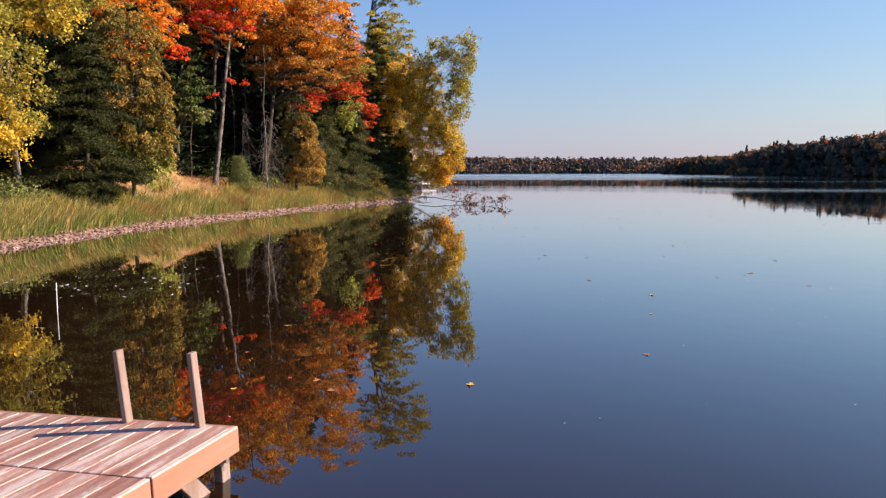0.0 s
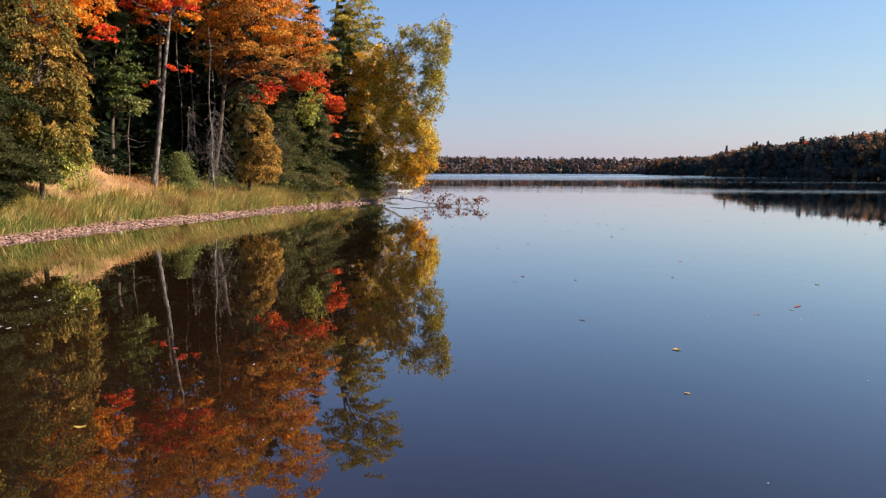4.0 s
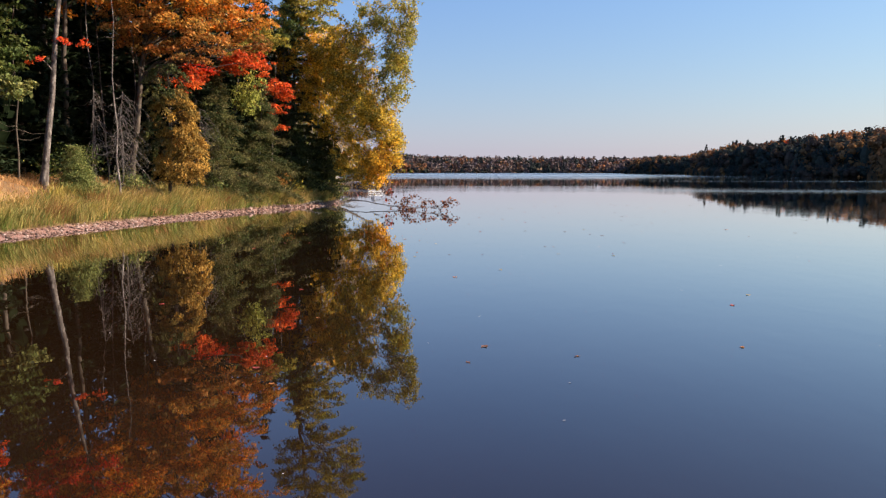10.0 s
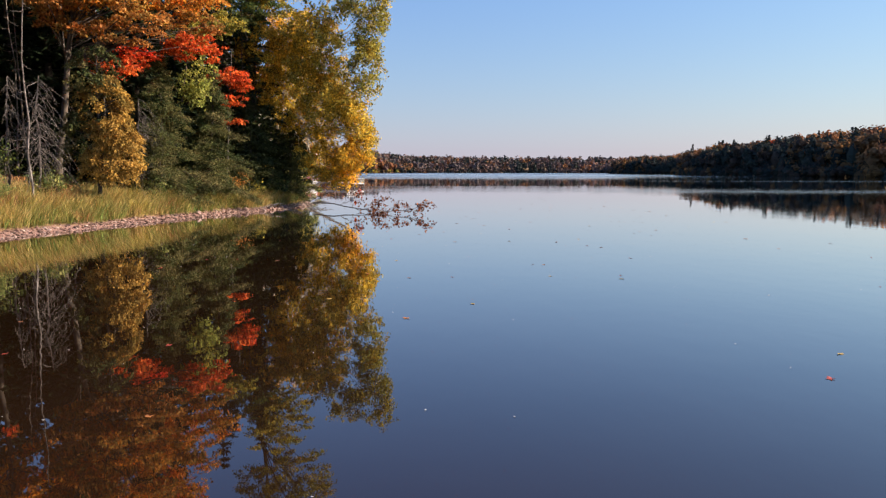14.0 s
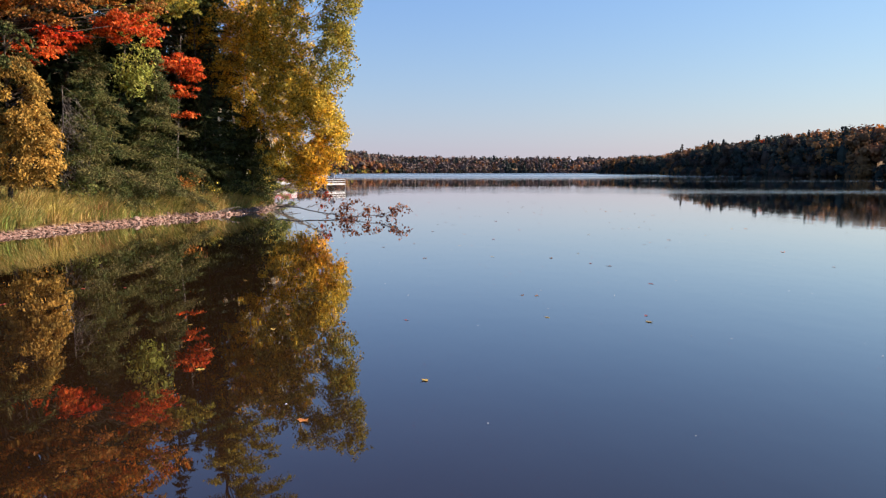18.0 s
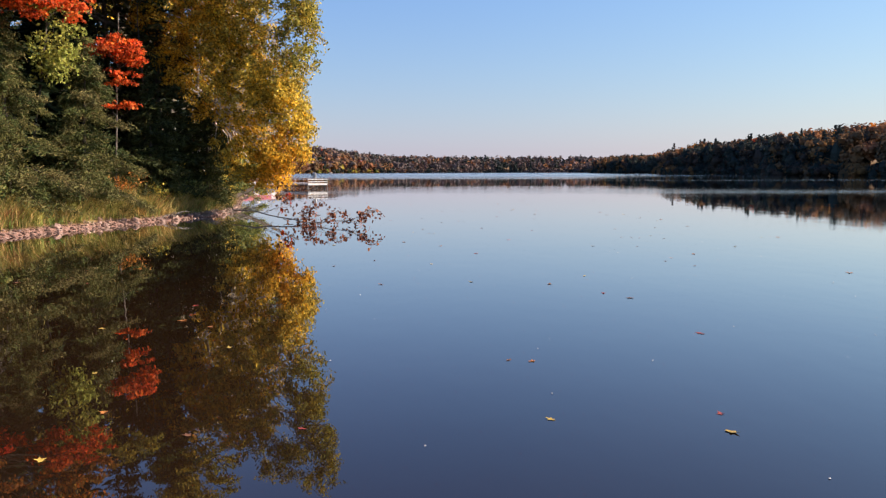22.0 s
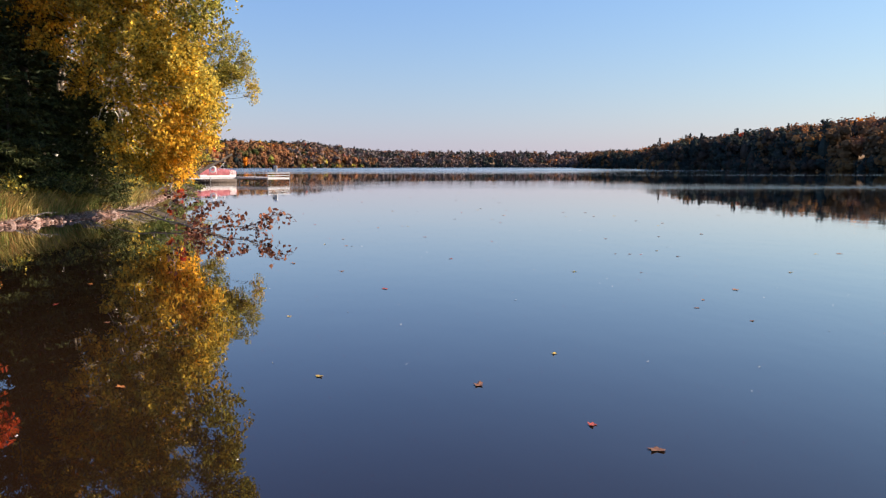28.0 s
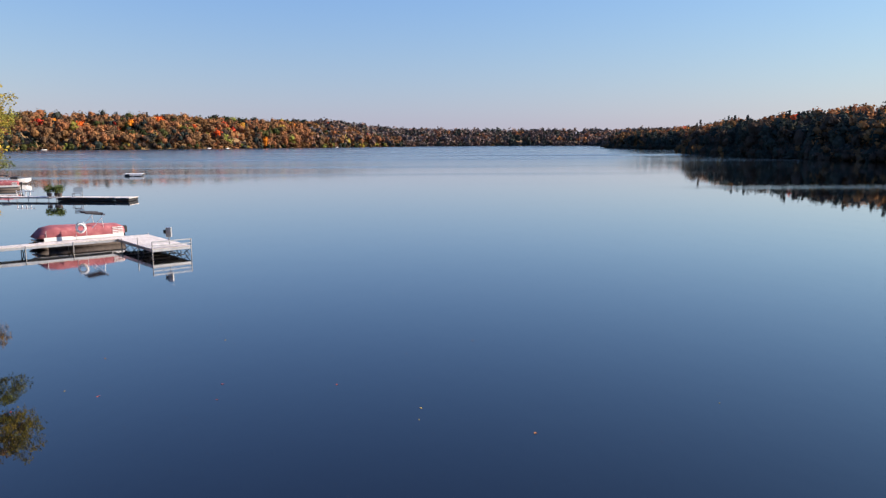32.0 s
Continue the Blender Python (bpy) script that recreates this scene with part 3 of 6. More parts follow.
def conifer(name, label, base, height, reach, pal, bark=None, levels=24, spokes=6, twigs=20, needle=0.26, droop=0.30, bottom=0.06, category="conifer tree", tip=0.25, group="", lean=(0, 0), ragged=0.45, fine=False):
    """A conifer: whorls of drooping boughs, each with flat sprays of needles on both sides."""
    z0 = zg(*base)
    ob = thing(name, (base[0], base[1], z0), label, category, group)
    rad = 0.012 * height + 0.035
    trunk = bent((0, 0, -0.15), (lean[0], lean[1], height), rad, 0.012, 10, 0, 0.03)
    paths, pts, along, ton = [trunk], [], [], []
    for h in np.linspace(bottom, 0.985, levels):
        prof = reach * ((1 - h) ** 0.75 * (1 - tip) + tip * (1 - h)) * min(1.0, 0.55 + 3 * (h - bottom + 0.05))
        for s in range(spokes):
            az = rng.uniform(0, 2 * np.pi)
            length = max(0.12, prof * rng.uniform(1 - ragged, 1 + 0.5 * ragged))
            a = np.array([lean[0] * h, lean[1] * h, height * h])
            out = np.array([np.cos(az), np.sin(az), 0])
            end = a + out * length + np.array([0, 0, -droop * length * rng.uniform(0.6, 1.4) + 0.12 * length])
            if s % 2 == 0 or fine:
                paths.append(bent(a, end, max(0.012, rad * 0.22 * (1 - h)), 0.004, 4, -0.05, 0.05))
            n = max(3, int(twigs * length / max(reach, 0.1) * 1.6))
            q = 0.15 + 0.85 * rng.uniform(0, 1, n) ** 0.65
            side = np.where(rng.random(n) < 0.5, -1.0, 1.0)
            across = np.array([-np.sin(az), np.cos(az), 0])
            w = 0.40 * length * (1.08 - q) * rng.uniform(0.1, 1.0, n) + 0.03
            p = a + (end - a) * q[:, None] + across * (side * w)[:, None]
            p[:, 2] += 0.05 * length * np.sin(np.pi * q) * 2 - 0.25 * w
            pts.append(p)
            along.append(unit(out * 0.8 + across * side[:, None] * 0.7 + np.array([0, 0, -0.35])))
            base_tone = np.array(PAL[pal])[rng.integers(0, len(PAL[pal]))]
            ton.append(0.6 * tones_for(pal, n) + 0.4 * base_tone)
    v, f = limb_mesh(paths[:1], 8)
    mesh_object("trunk", v, f, bark or BARK_DARK, ob, smooth=True)
    v, f = limb_mesh(paths[1:], 4)
    mesh_object("bough_work", v, f, bark or BARK_DARK, ob, smooth=True, kind="stuff")
    p, al, t = np.concatenate(pts), np.concatenate(along), np.concatenate(ton)
    k = (11 if needle < 0.16 else 7) if fine else 3
    p = np.repeat(p, k, 0) + rng.normal(size=(len(p) * k, 3)) * max(needle, 0.20) * (np.array([0.55, 0.55, 0.30]) if fine else np.array([0.42, 0.42, 0.14]))
    al = np.repeat(al, k, 0) + (0.45 if fine else 0.0) * rng.normal(size=(len(p), 3))
    v, f, t = cards(p, needle, np.repeat(t, k, 0), 0.20 if fine else 0.34, 0.5 if fine else 1.6, al)
    mesh_object("crown", v, f, NEEDLE, ob, tones=t)
    return ob


def cedar_tree(name, label, base, height, lobes, leaf=0.085, group="", per=95):
    """A white cedar: uneven lobes of flat hanging sprays round one trunk.
    lobes: (dx, dy, z, rx, ry, rz, palette, sprays) from the foot of the trunk."""
    z0 = zg(*base)
    ob = thing(name, (base[0], base[1], z0), label, "cedar tree", group)
    trunk = bent((0, 0, -0.15), (0.1, 0.05, height * 0.97), 0.09, 0.015, 8, 0, 0.03)
    v, f = limb_mesh([trunk], 8)
    mesh_object("trunk", v, f, BARK_DARK, ob, smooth=True)
    paths, pts, ton, al = [], [], [], []
    for dx, dy, cz, rx, ry, rz, pal, m in lobes:
        dirs = unit(rng.normal(size=(m, 3)))
        cc = np.array([dx, dy, cz]) + dirs * rng.uniform(0.45, 1.05, (m, 1)) ** 0.5 * np.array([rx, ry, rz])
        cc[:, 2] = np.maximum(cc[:, 2], 0.25)
        for k in range(m):
            out = unit(np.array([cc[k][0], cc[k][1], 0.0]) + rng.normal(size=3) * 0.15)
            across = np.array([-out[1], out[0], 0])
            n = int(per * rng.uniform(0.5, 1.3))
            q, w = rng.uniform(0, 1, n), rng.normal(size=n)
            ln = rng.uniform(0.22, 0.50)
            p = cc[k] + out * (q * ln)[:, None] + across * (w * 0.10 * (0.4 + q))[:, None]
            p[:, 2] += -0.75 * ln * q ** 1.6 + rng.normal(size=n) * 0.045
            pts.append(p)
            al.append(np.repeat((out * 0.7 + np.array([0, 0, -0.8]))[None], n, 0) + across * (0.5 * w)[:, None])
            tone = np.array(PAL[pal])[rng.integers(0, len(PAL[pal]))] * rng.uniform(0.45, 1.3)
            ton.append(0.4 * tones_for(pal, n) + 0.6 * tone)
            if k % 3 == 0:
                paths.append(bent((0.1 * cc[k][2] / height, 0, max(0.2, cc[k][2] - 0.4)), cc[k], 0.022, 0.006, 4, 0, 0.08))
    v, f = limb_mesh(paths, 4)
    mesh_object("bough_work", v, f, BARK_DARK, ob, smooth=True, kind="stuff")
    p, t, a = np.concatenate(pts), np.concatenate(ton), np.concatenate(al)
    v, f, t = cards(p, leaf, t, 0.48, 0.0, a)
    mesh_object("crown", v, f, NEEDLE, ob, tones=t)
    return ob


# ---- the near shore: front row of trees ----
leafy_tree("birch_tree", "yellow-leaved twin-stemmed birch overhanging the grassy bank", "birch tree", (-13.5, 24.4), (-13.3, 23.6, 12.0),
           [(-12.7, 22.0, 5.6, 1.3, 1.5, 3.0, "olive", 40, 420), (-12.5, 21.8, 3.6, 1.0, 1.1, 1.5, "yellow", 22, 400), (-13.0, 24.5, 8.2, 2.4, 2.4, 1.6, "olive", 46, 400),
            (-12.2, 24.0, 7.4, 1.4, 1.2, 0.9, "yellow", 22, 400), (-13.5, 22.5, 10.5, 3.0, 3.0, 2.6, "olive", 40, 210)], BARK_GREY, 0.10, leaf=0.105, forks=1, bare=0.45, group="trees on the near shore", hang=0.25, dense=1.1)
leafy_tree("birch_tree", "twin-stemmed grey birch in the shade", "birch tree", (-18.0, 33.0), (-17.6, 33.6, 13.0),
           [(-17.0, 32.5, 10.0, 3.2, 3.2, 3.0, "olive", 60, 210)], BARK_GREY, 0.16, forks=1, group="trees on the near shore")
conifer("hemlock_tree", "broad dark green hemlock with drooping boughs", (-12.1, 26.4), 7.2, 2.5, "fir", levels=15, spokes=9, twigs=74, bottom=0.12, droop=0.34, needle=0.15, tip=0.0, fine=True, ragged=0.55, group="trees on the near shore")
# near-black tones on this hemlock paint in the shade behind the mound
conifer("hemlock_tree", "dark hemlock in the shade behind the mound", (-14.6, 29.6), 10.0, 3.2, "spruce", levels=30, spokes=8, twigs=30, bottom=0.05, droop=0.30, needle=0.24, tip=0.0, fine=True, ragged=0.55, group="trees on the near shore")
cedar_tree("cedar_tree", "olive and golden-brown white cedar on the mound", (-11.2, 28.2), 7.4,
           [(0.3, 0, 1.9, 0.95, 0.9, 0.9, "lime", 100), (0.35, 0, 3.0, 1.2, 1.1, 1.2, "cedar", 130), (0.1, 0.1, 4.6, 1.25, 1.2, 1.4, "brown", 150), (0.0, 0, 6.2, 1.1, 1.1, 1.4, "cedar", 110),
            (0.95, -0.2, 3.9, 0.55, 0.5, 0.8, "cedar", 45), (0.8, -0.2, 2.3, 0.6, 0.5, 0.6, "cedar", 45)], 0.10, "trees on the near shore")
leafy_tree("maple_tree", "orange sugar maple with bare lower limbs", "maple tree", (-14.5, 34.5), (-13.4, 34.0, 13.5),
           [(-12.6, 33.0, 8.6, 2.3, 2.2, 1.6, "orange", 46, 230), (-12.7, 31.0, 6.7, 1.2, 0.9, 0.5, "orange", 14, 220),
            (-13.5, 34.0, 12.0, 3.0, 3.0, 2.4, "amber", 50, 220), (-11.2, 33.6, 7.4, 0.8, 0.8, 0.5, "red", 7, 220)], BARK_GREY, 0.20, group="trees on the near shore")
leafy_tree("maple_tree", "red maple with a leaning pale grey trunk", "maple tree", (-10.8, 37.5), (-9.2, 37.8, 14.0),
           [(-10.4, 37.2, 9.9, 2.3, 2.0, 1.3, "red", 28, 230), (-9.8, 37.6, 9.4, 1.6, 1.5, 0.9, "orange", 18, 220), (-9.3, 38.0, 12.6, 3.0, 2.8, 2.2, "amber", 50, 220),
            (-8.6, 37.6, 10.6, 1.6, 1.8, 1.0, "orange", 26, 230), (-10.7, 37.0, 5.9, 0.35, 0.35, 0.2, "red", 3, 90), (-9.4, 37.6, 6.6, 0.6, 0.5, 0.22, "red", 4, 120)],
           BARK_GREY, 0.13, bare=0.3, group="trees on the near shore")
leafy_tree("maple_tree", "large orange maple arching over the bank", "maple tree", (-9.5, 43.0), (-7.5, 42.6, 15.0),
           [(-7.0, 41.5, 10.0, 3.4, 2.8, 2.2, "maple", 90, 230), (-6.6, 43.0, 13.4, 3.8, 3.2, 2.6, "amber", 80, 220), (-7.4, 42.0, 7.7, 3.0, 2.4, 1.1, "rust", 60, 220),
            (-5.2, 44.5, 9.2, 1.8, 2.0, 1.5, "maple", 40, 220), (-4.7, 45.0, 7.0, 1.3, 1.3, 0.55, "scarlet", 30, 220), (-6.8, 44.0, 6.4, 1.0, 1.1, 0.5, "red", 18, 200), (-4.8, 46.0, 8.0, 1.3, 1.4, 0.6, "rust", 20, 200), (-6.9, 42.5, 5.8, 1.2, 1.2, 0.45, "scarlet", 12, 200)],
           BARK_DARK, 0.14, group="trees on the near shore")
leafy_tree("maple_tree", "scarlet maple sapling against dark spruces", "maple tree", (-4.6, 50.2), (-4.1, 50.0, 7.6),
           [(-4.4, 49.9, 6.35, 1.0, 0.8, 0.5, "scarlet", 26, 200), (-3.7, 49.9, 6.0, 0.7, 0.6, 0.3, "scarlet", 14, 200), (-4.1, 49.9, 5.3, 0.6, 0.5, 0.3, "scarlet", 9, 160),
            (-4.0, 49.8, 4.3, 0.6, 0.45, 0.13, "scarlet", 8, 140)], BARK_GREY, 0.05, group="trees on the near shore", bare=0.25)
leafy_tree("ash_tree", "lime-green young ash behind the hemlocks", "ash tree", (-6.6, 47.6), (-5.2, 47.0, 8.2),
           [(-4.9, 46.3, 5.9, 0.7, 0.8, 1.3, "lime", 18, 220), (-5.2, 46.8, 7.6, 1.0, 1.0, 0.8, "lime", 14, 210)], BARK_GREY, 0.06, group="trees on the near shore", hang=0.3)
leafy_tree("oak_tree", "green-leaved young oak in the forest edge", "oak tree", (-13.2, 38.8), (-12.2, 37.9, 10.0),
           [(-11.7, 37.0, 6.3, 1.25, 1.1, 1.2, "green", 30, 220), (-11.3, 36.6, 4.9, 0.8, 0.8, 0.5, "mossy", 12, 210), (-12.4, 37.6, 8.2, 1.5, 1.3, 1.1, "green", 20, 210)],
           BARK_DARK, 0.13, leaf=0.14, group="trees on the near shore")
conifer("young_spruce", "small bright green spruce on the bank", (-9.3, 36.9), 2.0, 0.85, "mossy", levels=18, spokes=8, twigs=12, needle=0.12, fine=True, droop=0.0, bottom=0.03, group="trees on the near shore")
cedar_tree("cedar_tree", "golden-brown white cedar at the water's edge", (-7.3, 41.2), 5.8,
           [(0.55, -0.3, 1.8, 0.85, 0.7, 0.75, "bronze", 80), (0.8, -0.35, 2.7, 0.7, 0.6, 0.7, "bronze", 65), (0.3, -0.1, 3.8, 0.8, 0.7, 1.0, "brown", 80), (0.0, 0, 5.0, 0.7, 0.7, 0.9, "feather", 50),
            (-0.5, 0.1, 2.6, 0.7, 0.7, 1.2, "feather", 60)], 0.095, "trees on the near shore")
conifer("hemlock_tree", "olive hemlock with ragged lichen-hung boughs", (-6.2, 45.4), 6.4, 2.2, "feather", levels=22, spokes=7, twigs=34, droop=0.48, needle=0.145, tip=0.1, fine=True, ragged=0.7, group="trees on the near shore")
conifer("hemlock_tree", "green hemlock leaning from the bank", (-4.8, 47.6), 5.8, 2.0, "feather", levels=20, spokes=7, twigs=34, droop=0.42, needle=0.145, fine=True, ragged=0.7, group="trees on the near shore", lean=(0.4, -0.3))
conifer("spruce_tree", "dark spruce standing at the point", (-3.6, 53.2), 12.5, 2.5, "hemlock", levels=32, spokes=7, twigs=24, droop=0.25, needle=0.25, group="trees on the near shore")
conifer("spruce_tree", "dark spruce standing at the point", (-5.8, 53.8), 13.5, 2.7, "hemlock", levels=32, spokes=7, twigs=24, droop=0.25, needle=0.25, group="trees on the near shore")
conifer("spruce_tree", "low dark spruce with boughs over the grass", (-3.6, 51.6), 4.6, 1.8, "hemlock", levels=22, spokes=8, twigs=14, droop=0.28, needle=0.20, fine=True, ragged=0.6, group="trees on the near shore")
conifer("spruce_tree", "low dark spruce with boughs over the gravel", (-1.9, 54.0), 5.0, 2.0, "hemlock", levels=26, spokes=8, twigs=14, droop=0.25, needle=0.20, fine=True, ragged=0.6, group="trees on the near shore")
leafy_tree("birch_tree", "tall yellow birch leaning over the water", "birch tree", (-2.9, 56.2), (0.5, 53.2, 11.4),
           [(-0.6, 52.6, 8.4, 2.0, 1.2, 2.2, "yellow", 84, 240), (0.3, 52.2, 5.4, 2.0, 1.2, 2.0, "yellow", 80, 240), (2.5, 51.8, 9.8, 0.9, 1.0, 1.9, "olive", 36, 220), (2.3, 51.8, 7.2, 1.0, 1.0, 1.9, "olive", 40, 220), (2.3, 52.0, 3.6, 0.7, 0.8, 1.0, "yellow", 20, 220), (1.3, 52.0, 1.9, 0.8, 0.8, 0.7, "gold", 18, 220), (0.2, 52.6, 1.8, 0.9, 0.8, 0.6, "yellow", 16, 210), (-2.6, 52.4, 5.6, 0.6, 0.6, 0.6, "gold", 10, 200),
            (1.7, 51.8, 4.6, 0.9, 1.0, 1.5, "yellow", 32, 230), (1.3, 51.6, 2.9, 1.1, 1.0, 0.9, "gold", 26, 230), (-2.2, 53.0, 7.6, 1.3, 1.1, 1.7, "gold", 34, 230),
            (-0.3, 52.8, 2.8, 1.4, 1.0, 0.8, "yellow", 22, 220), (3.1, 51.8, 11.3, 0.5, 0.7, 0.7, "olive", 10, 190), (-1.7, 52.4, 4.4, 0.6, 0.6, 0.5, "gold", 8, 160), (0.8, 52.4, 10.6, 1.0, 0.9, 1.1, "olive", 22, 200), (-3.3, 53.0, 8.7, 1.1, 0.9, 1.2, "gold", 30, 220), (-2.9, 52.6, 6.7, 0.6, 0.6, 0.6, "gold", 12, 200)],
           BARK_BIRCH, 0.13, leaf=0.115, forks=2, group="trees on the near shore", hang=0.30, dense=1.45)
leafy_tree("oak_tree", "green and olive tree behind the birch", "oak tree", (-5.5, 57.0), (-3.6, 55.6, 19.0),
           [(-2.8, 53.0, 11.6, 2.1, 1.7, 2.2, "olive", 56, 220), (-2.6, 54.6, 16.8, 2.9, 2.8, 3.0, "olive", 76, 220), (-4.0, 52.6, 10.0, 1.7, 1.4, 1.5, "green", 30, 210), (-4.9, 50.4, 8.9, 1.6, 1.1, 0.7, "olive", 34, 210), (-6.2, 49.6, 8.2, 1.1, 0.9, 0.6, "olive", 20, 200)], BARK_DARK, 0.2, group="trees on the near shore")

# ---- beyond the point ----
leafy_tree("birch_tree", "yellow birch behind the point", "birch tree", (-4.0, 61.0), (-2.6, 60.4, 11.0),
           [(-2.4, 60.0, 7.0, 2.0, 2.2, 2.6, "yellow", 60, 230), (-1.6, 61.5, 4.2, 1.5, 1.6, 1.8, "gold", 40, 220), (-2.0, 60.0, 10.0, 1.8, 1.8, 1.6, "yellow", 34, 220)], BARK_BIRCH, 0.13, forks=1, group="trees beyond the point")
conifer("fir_tree", "bushy green fir leaning over the water", (-4.4, 66.5), 7.5, 2.4, "mossy", levels=34, spokes=8, twigs=14, droop=0.2, needle=0.26, group="trees beyond the point")
conifer("spruce_tree", "tall dark spruce behind the point", (-7.0, 63.0), 14.5, 2.8, "spruce", levels=40, spokes=7, twigs=14, needle=0.28, group="trees beyond the point")
conifer("spruce_tree", "tall dark spruce behind the point", (-7.4, 72.5), 13.5, 2.8, "hemlock", levels=40, spokes=7, twigs=14, needle=0.28, group="trees beyond the point")
leafy_tree("birch_tree", "yellow birch with a long bough over the lake", "birch tree", (-5.8, 78.8), (-4.6, 78.9, 13.0),
           [(-0.9, 79.0, 8.0, 1.0, 1.2, 0.9, "olive", 30, 220), (0.1, 79.3, 8.6, 0.7, 0.9, 0.8, "olive", 20, 200), (0.4, 79.4, 7.0, 0.5, 0.8, 0.8, "yellow", 14, 200), (-1.6, 79.0, 8.0, 1.3, 1.2, 1.2, "olive", 30, 210),
            (-0.9, 79.6, 10.0, 1.2, 1.2, 0.9, "olive", 24, 200), (-2.2, 79.6, 5.2, 0.6, 0.8, 0.9, "yellow", 14, 200), (-2.6, 78.6, 6.4, 1.2, 1.2, 1.6, "olive", 36, 210), (-3.6, 78.4, 3.0, 1.4, 1.4, 1.3, "olive", 26, 220),
            (-3.2, 79.0, 8.8, 2.0, 1.8, 2.0, "olive", 46, 230), (-3.8, 79.0, 11.6, 1.8, 1.8, 1.4, "yellow", 26, 220)], BARK_GREY, 0.13, leaf=0.11, group="trees beyond the point", hang=0.35, dense=1.2)
conifer("hemlock_tree", "green hemlock hanging low over the water", (-3.9, 71.6), 9.0, 3.0, "mossy", levels=24, spokes=7, twigs=26, droop=0.35, needle=0.24, fine=True, ragged=0.6, group="trees beyond the point")
leafy_tree("birch_tree", "bronze and olive shrub birch above the boulders", "birch tree", (-7.6, 86.0), (-6.6, 85.4, 6.5),
           [(-6.0, 85.0, 3.6, 1.6, 1.6, 1.4, "bronze", 30, 210), (-6.6, 86.0, 5.6, 1.4, 1.4, 1.1, "olive", 22, 210)], BARK_GREY, 0.09, group="trees beyond the point")

conifer("fir_tree", "bushy green fir leaning over the water", (-4.3, 67.8), 8.5, 2.5, "mossy", levels=24, spokes=7, twigs=28, droop=0.3, needle=0.24, fine=True, group="trees beyond the point")
conifer("spruce_tree", "tall dark spruce behind the point", (-5.6, 74.6), 11.5, 2.6, "spruce", levels=30, spokes=7, twigs=24, needle=0.28, group="trees beyond the point")
conifer("spruce_tree", "tall dark spruce behind the point", (-8.0, 80.0), 10.5, 2.6, "hemlock", levels=30, spokes=7, twigs=24, needle=0.28, group="trees beyond the point")
leafy_tree("birch_tree", "yellow birch behind the point", "birch tree", (-4.6, 57.6), (-3.2, 57.8, 11.5),
           [(-2.2, 57.4, 6.4, 1.6, 1.5, 2.4, "yellow", 50, 220), (-2.6, 57.6, 9.8, 1.8, 1.6, 1.6, "gold", 40, 220)], BARK_BIRCH, 0.11, leaf=0.10, forks=1, group="trees beyond the point", hang=0.4, dense=1.25)

leafy_tree("birch_tree", "olive-leaved birch above the pier walkway", "birch tree", (-10.4, 97.0), (-8.6, 96.0, 10.5),
           [(-6.9, 95.4, 8.6, 1.3, 1.2, 1.6, "olive", 34, 210), (-7.4, 95.6, 6.4, 1.3, 1.2, 0.9, "mossy", 22, 210), (-8.2, 96.0, 9.8, 1.2, 1.2, 0.8, "bronze", 18, 200), (-8.2, 95.8, 3.2, 1.2, 1.1, 0.8, "bronze", 22, 200)],
           BARK_GREY, 0.11, leaf=0.11, group="trees beyond the point", hang=0.3)

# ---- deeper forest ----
# mostly near-black spruce tones, so the forest's inner shade is in their colour
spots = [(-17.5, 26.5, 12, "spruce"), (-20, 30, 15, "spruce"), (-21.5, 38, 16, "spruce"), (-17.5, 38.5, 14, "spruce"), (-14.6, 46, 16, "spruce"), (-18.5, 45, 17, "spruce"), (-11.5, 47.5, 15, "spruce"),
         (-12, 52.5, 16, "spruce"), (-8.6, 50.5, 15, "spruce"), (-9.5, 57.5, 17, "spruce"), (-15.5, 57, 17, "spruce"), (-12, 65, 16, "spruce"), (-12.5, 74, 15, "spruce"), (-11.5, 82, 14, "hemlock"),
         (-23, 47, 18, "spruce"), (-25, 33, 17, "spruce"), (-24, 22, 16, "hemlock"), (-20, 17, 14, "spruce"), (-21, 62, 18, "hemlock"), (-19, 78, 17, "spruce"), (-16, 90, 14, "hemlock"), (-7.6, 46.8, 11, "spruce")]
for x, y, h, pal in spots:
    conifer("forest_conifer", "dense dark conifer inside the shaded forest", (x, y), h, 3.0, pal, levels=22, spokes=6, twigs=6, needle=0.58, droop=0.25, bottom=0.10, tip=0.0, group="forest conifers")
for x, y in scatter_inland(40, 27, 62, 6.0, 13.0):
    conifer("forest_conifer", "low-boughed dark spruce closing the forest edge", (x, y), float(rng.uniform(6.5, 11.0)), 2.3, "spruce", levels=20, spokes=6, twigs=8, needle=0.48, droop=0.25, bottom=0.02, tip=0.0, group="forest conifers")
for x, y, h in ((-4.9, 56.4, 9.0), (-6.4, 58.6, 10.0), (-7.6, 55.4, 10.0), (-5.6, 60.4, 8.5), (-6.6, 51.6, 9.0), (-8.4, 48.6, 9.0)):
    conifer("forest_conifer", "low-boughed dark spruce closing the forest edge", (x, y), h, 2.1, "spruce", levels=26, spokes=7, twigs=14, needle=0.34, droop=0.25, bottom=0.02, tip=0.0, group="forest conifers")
broad = [(-16.5, 40.5, 15, "rust"), (-12.6, 44.0, 15, "orange"), (-10.2, 49.0, 16, "rust"), (-21, 26, 15, "orange"), (-13.5, 61, 16, "olive"), (-9.6, 69, 14, "yellow"), (-10.5, 89, 12, "orange"), (-26, 41, 17, "rust"), (-13.6, 44.6, 18, "rust"), (-15.6, 48.2, 18, "orange"), (-17.4, 41.6, 18, "maple"), (-17, 70, 17, "brown")]
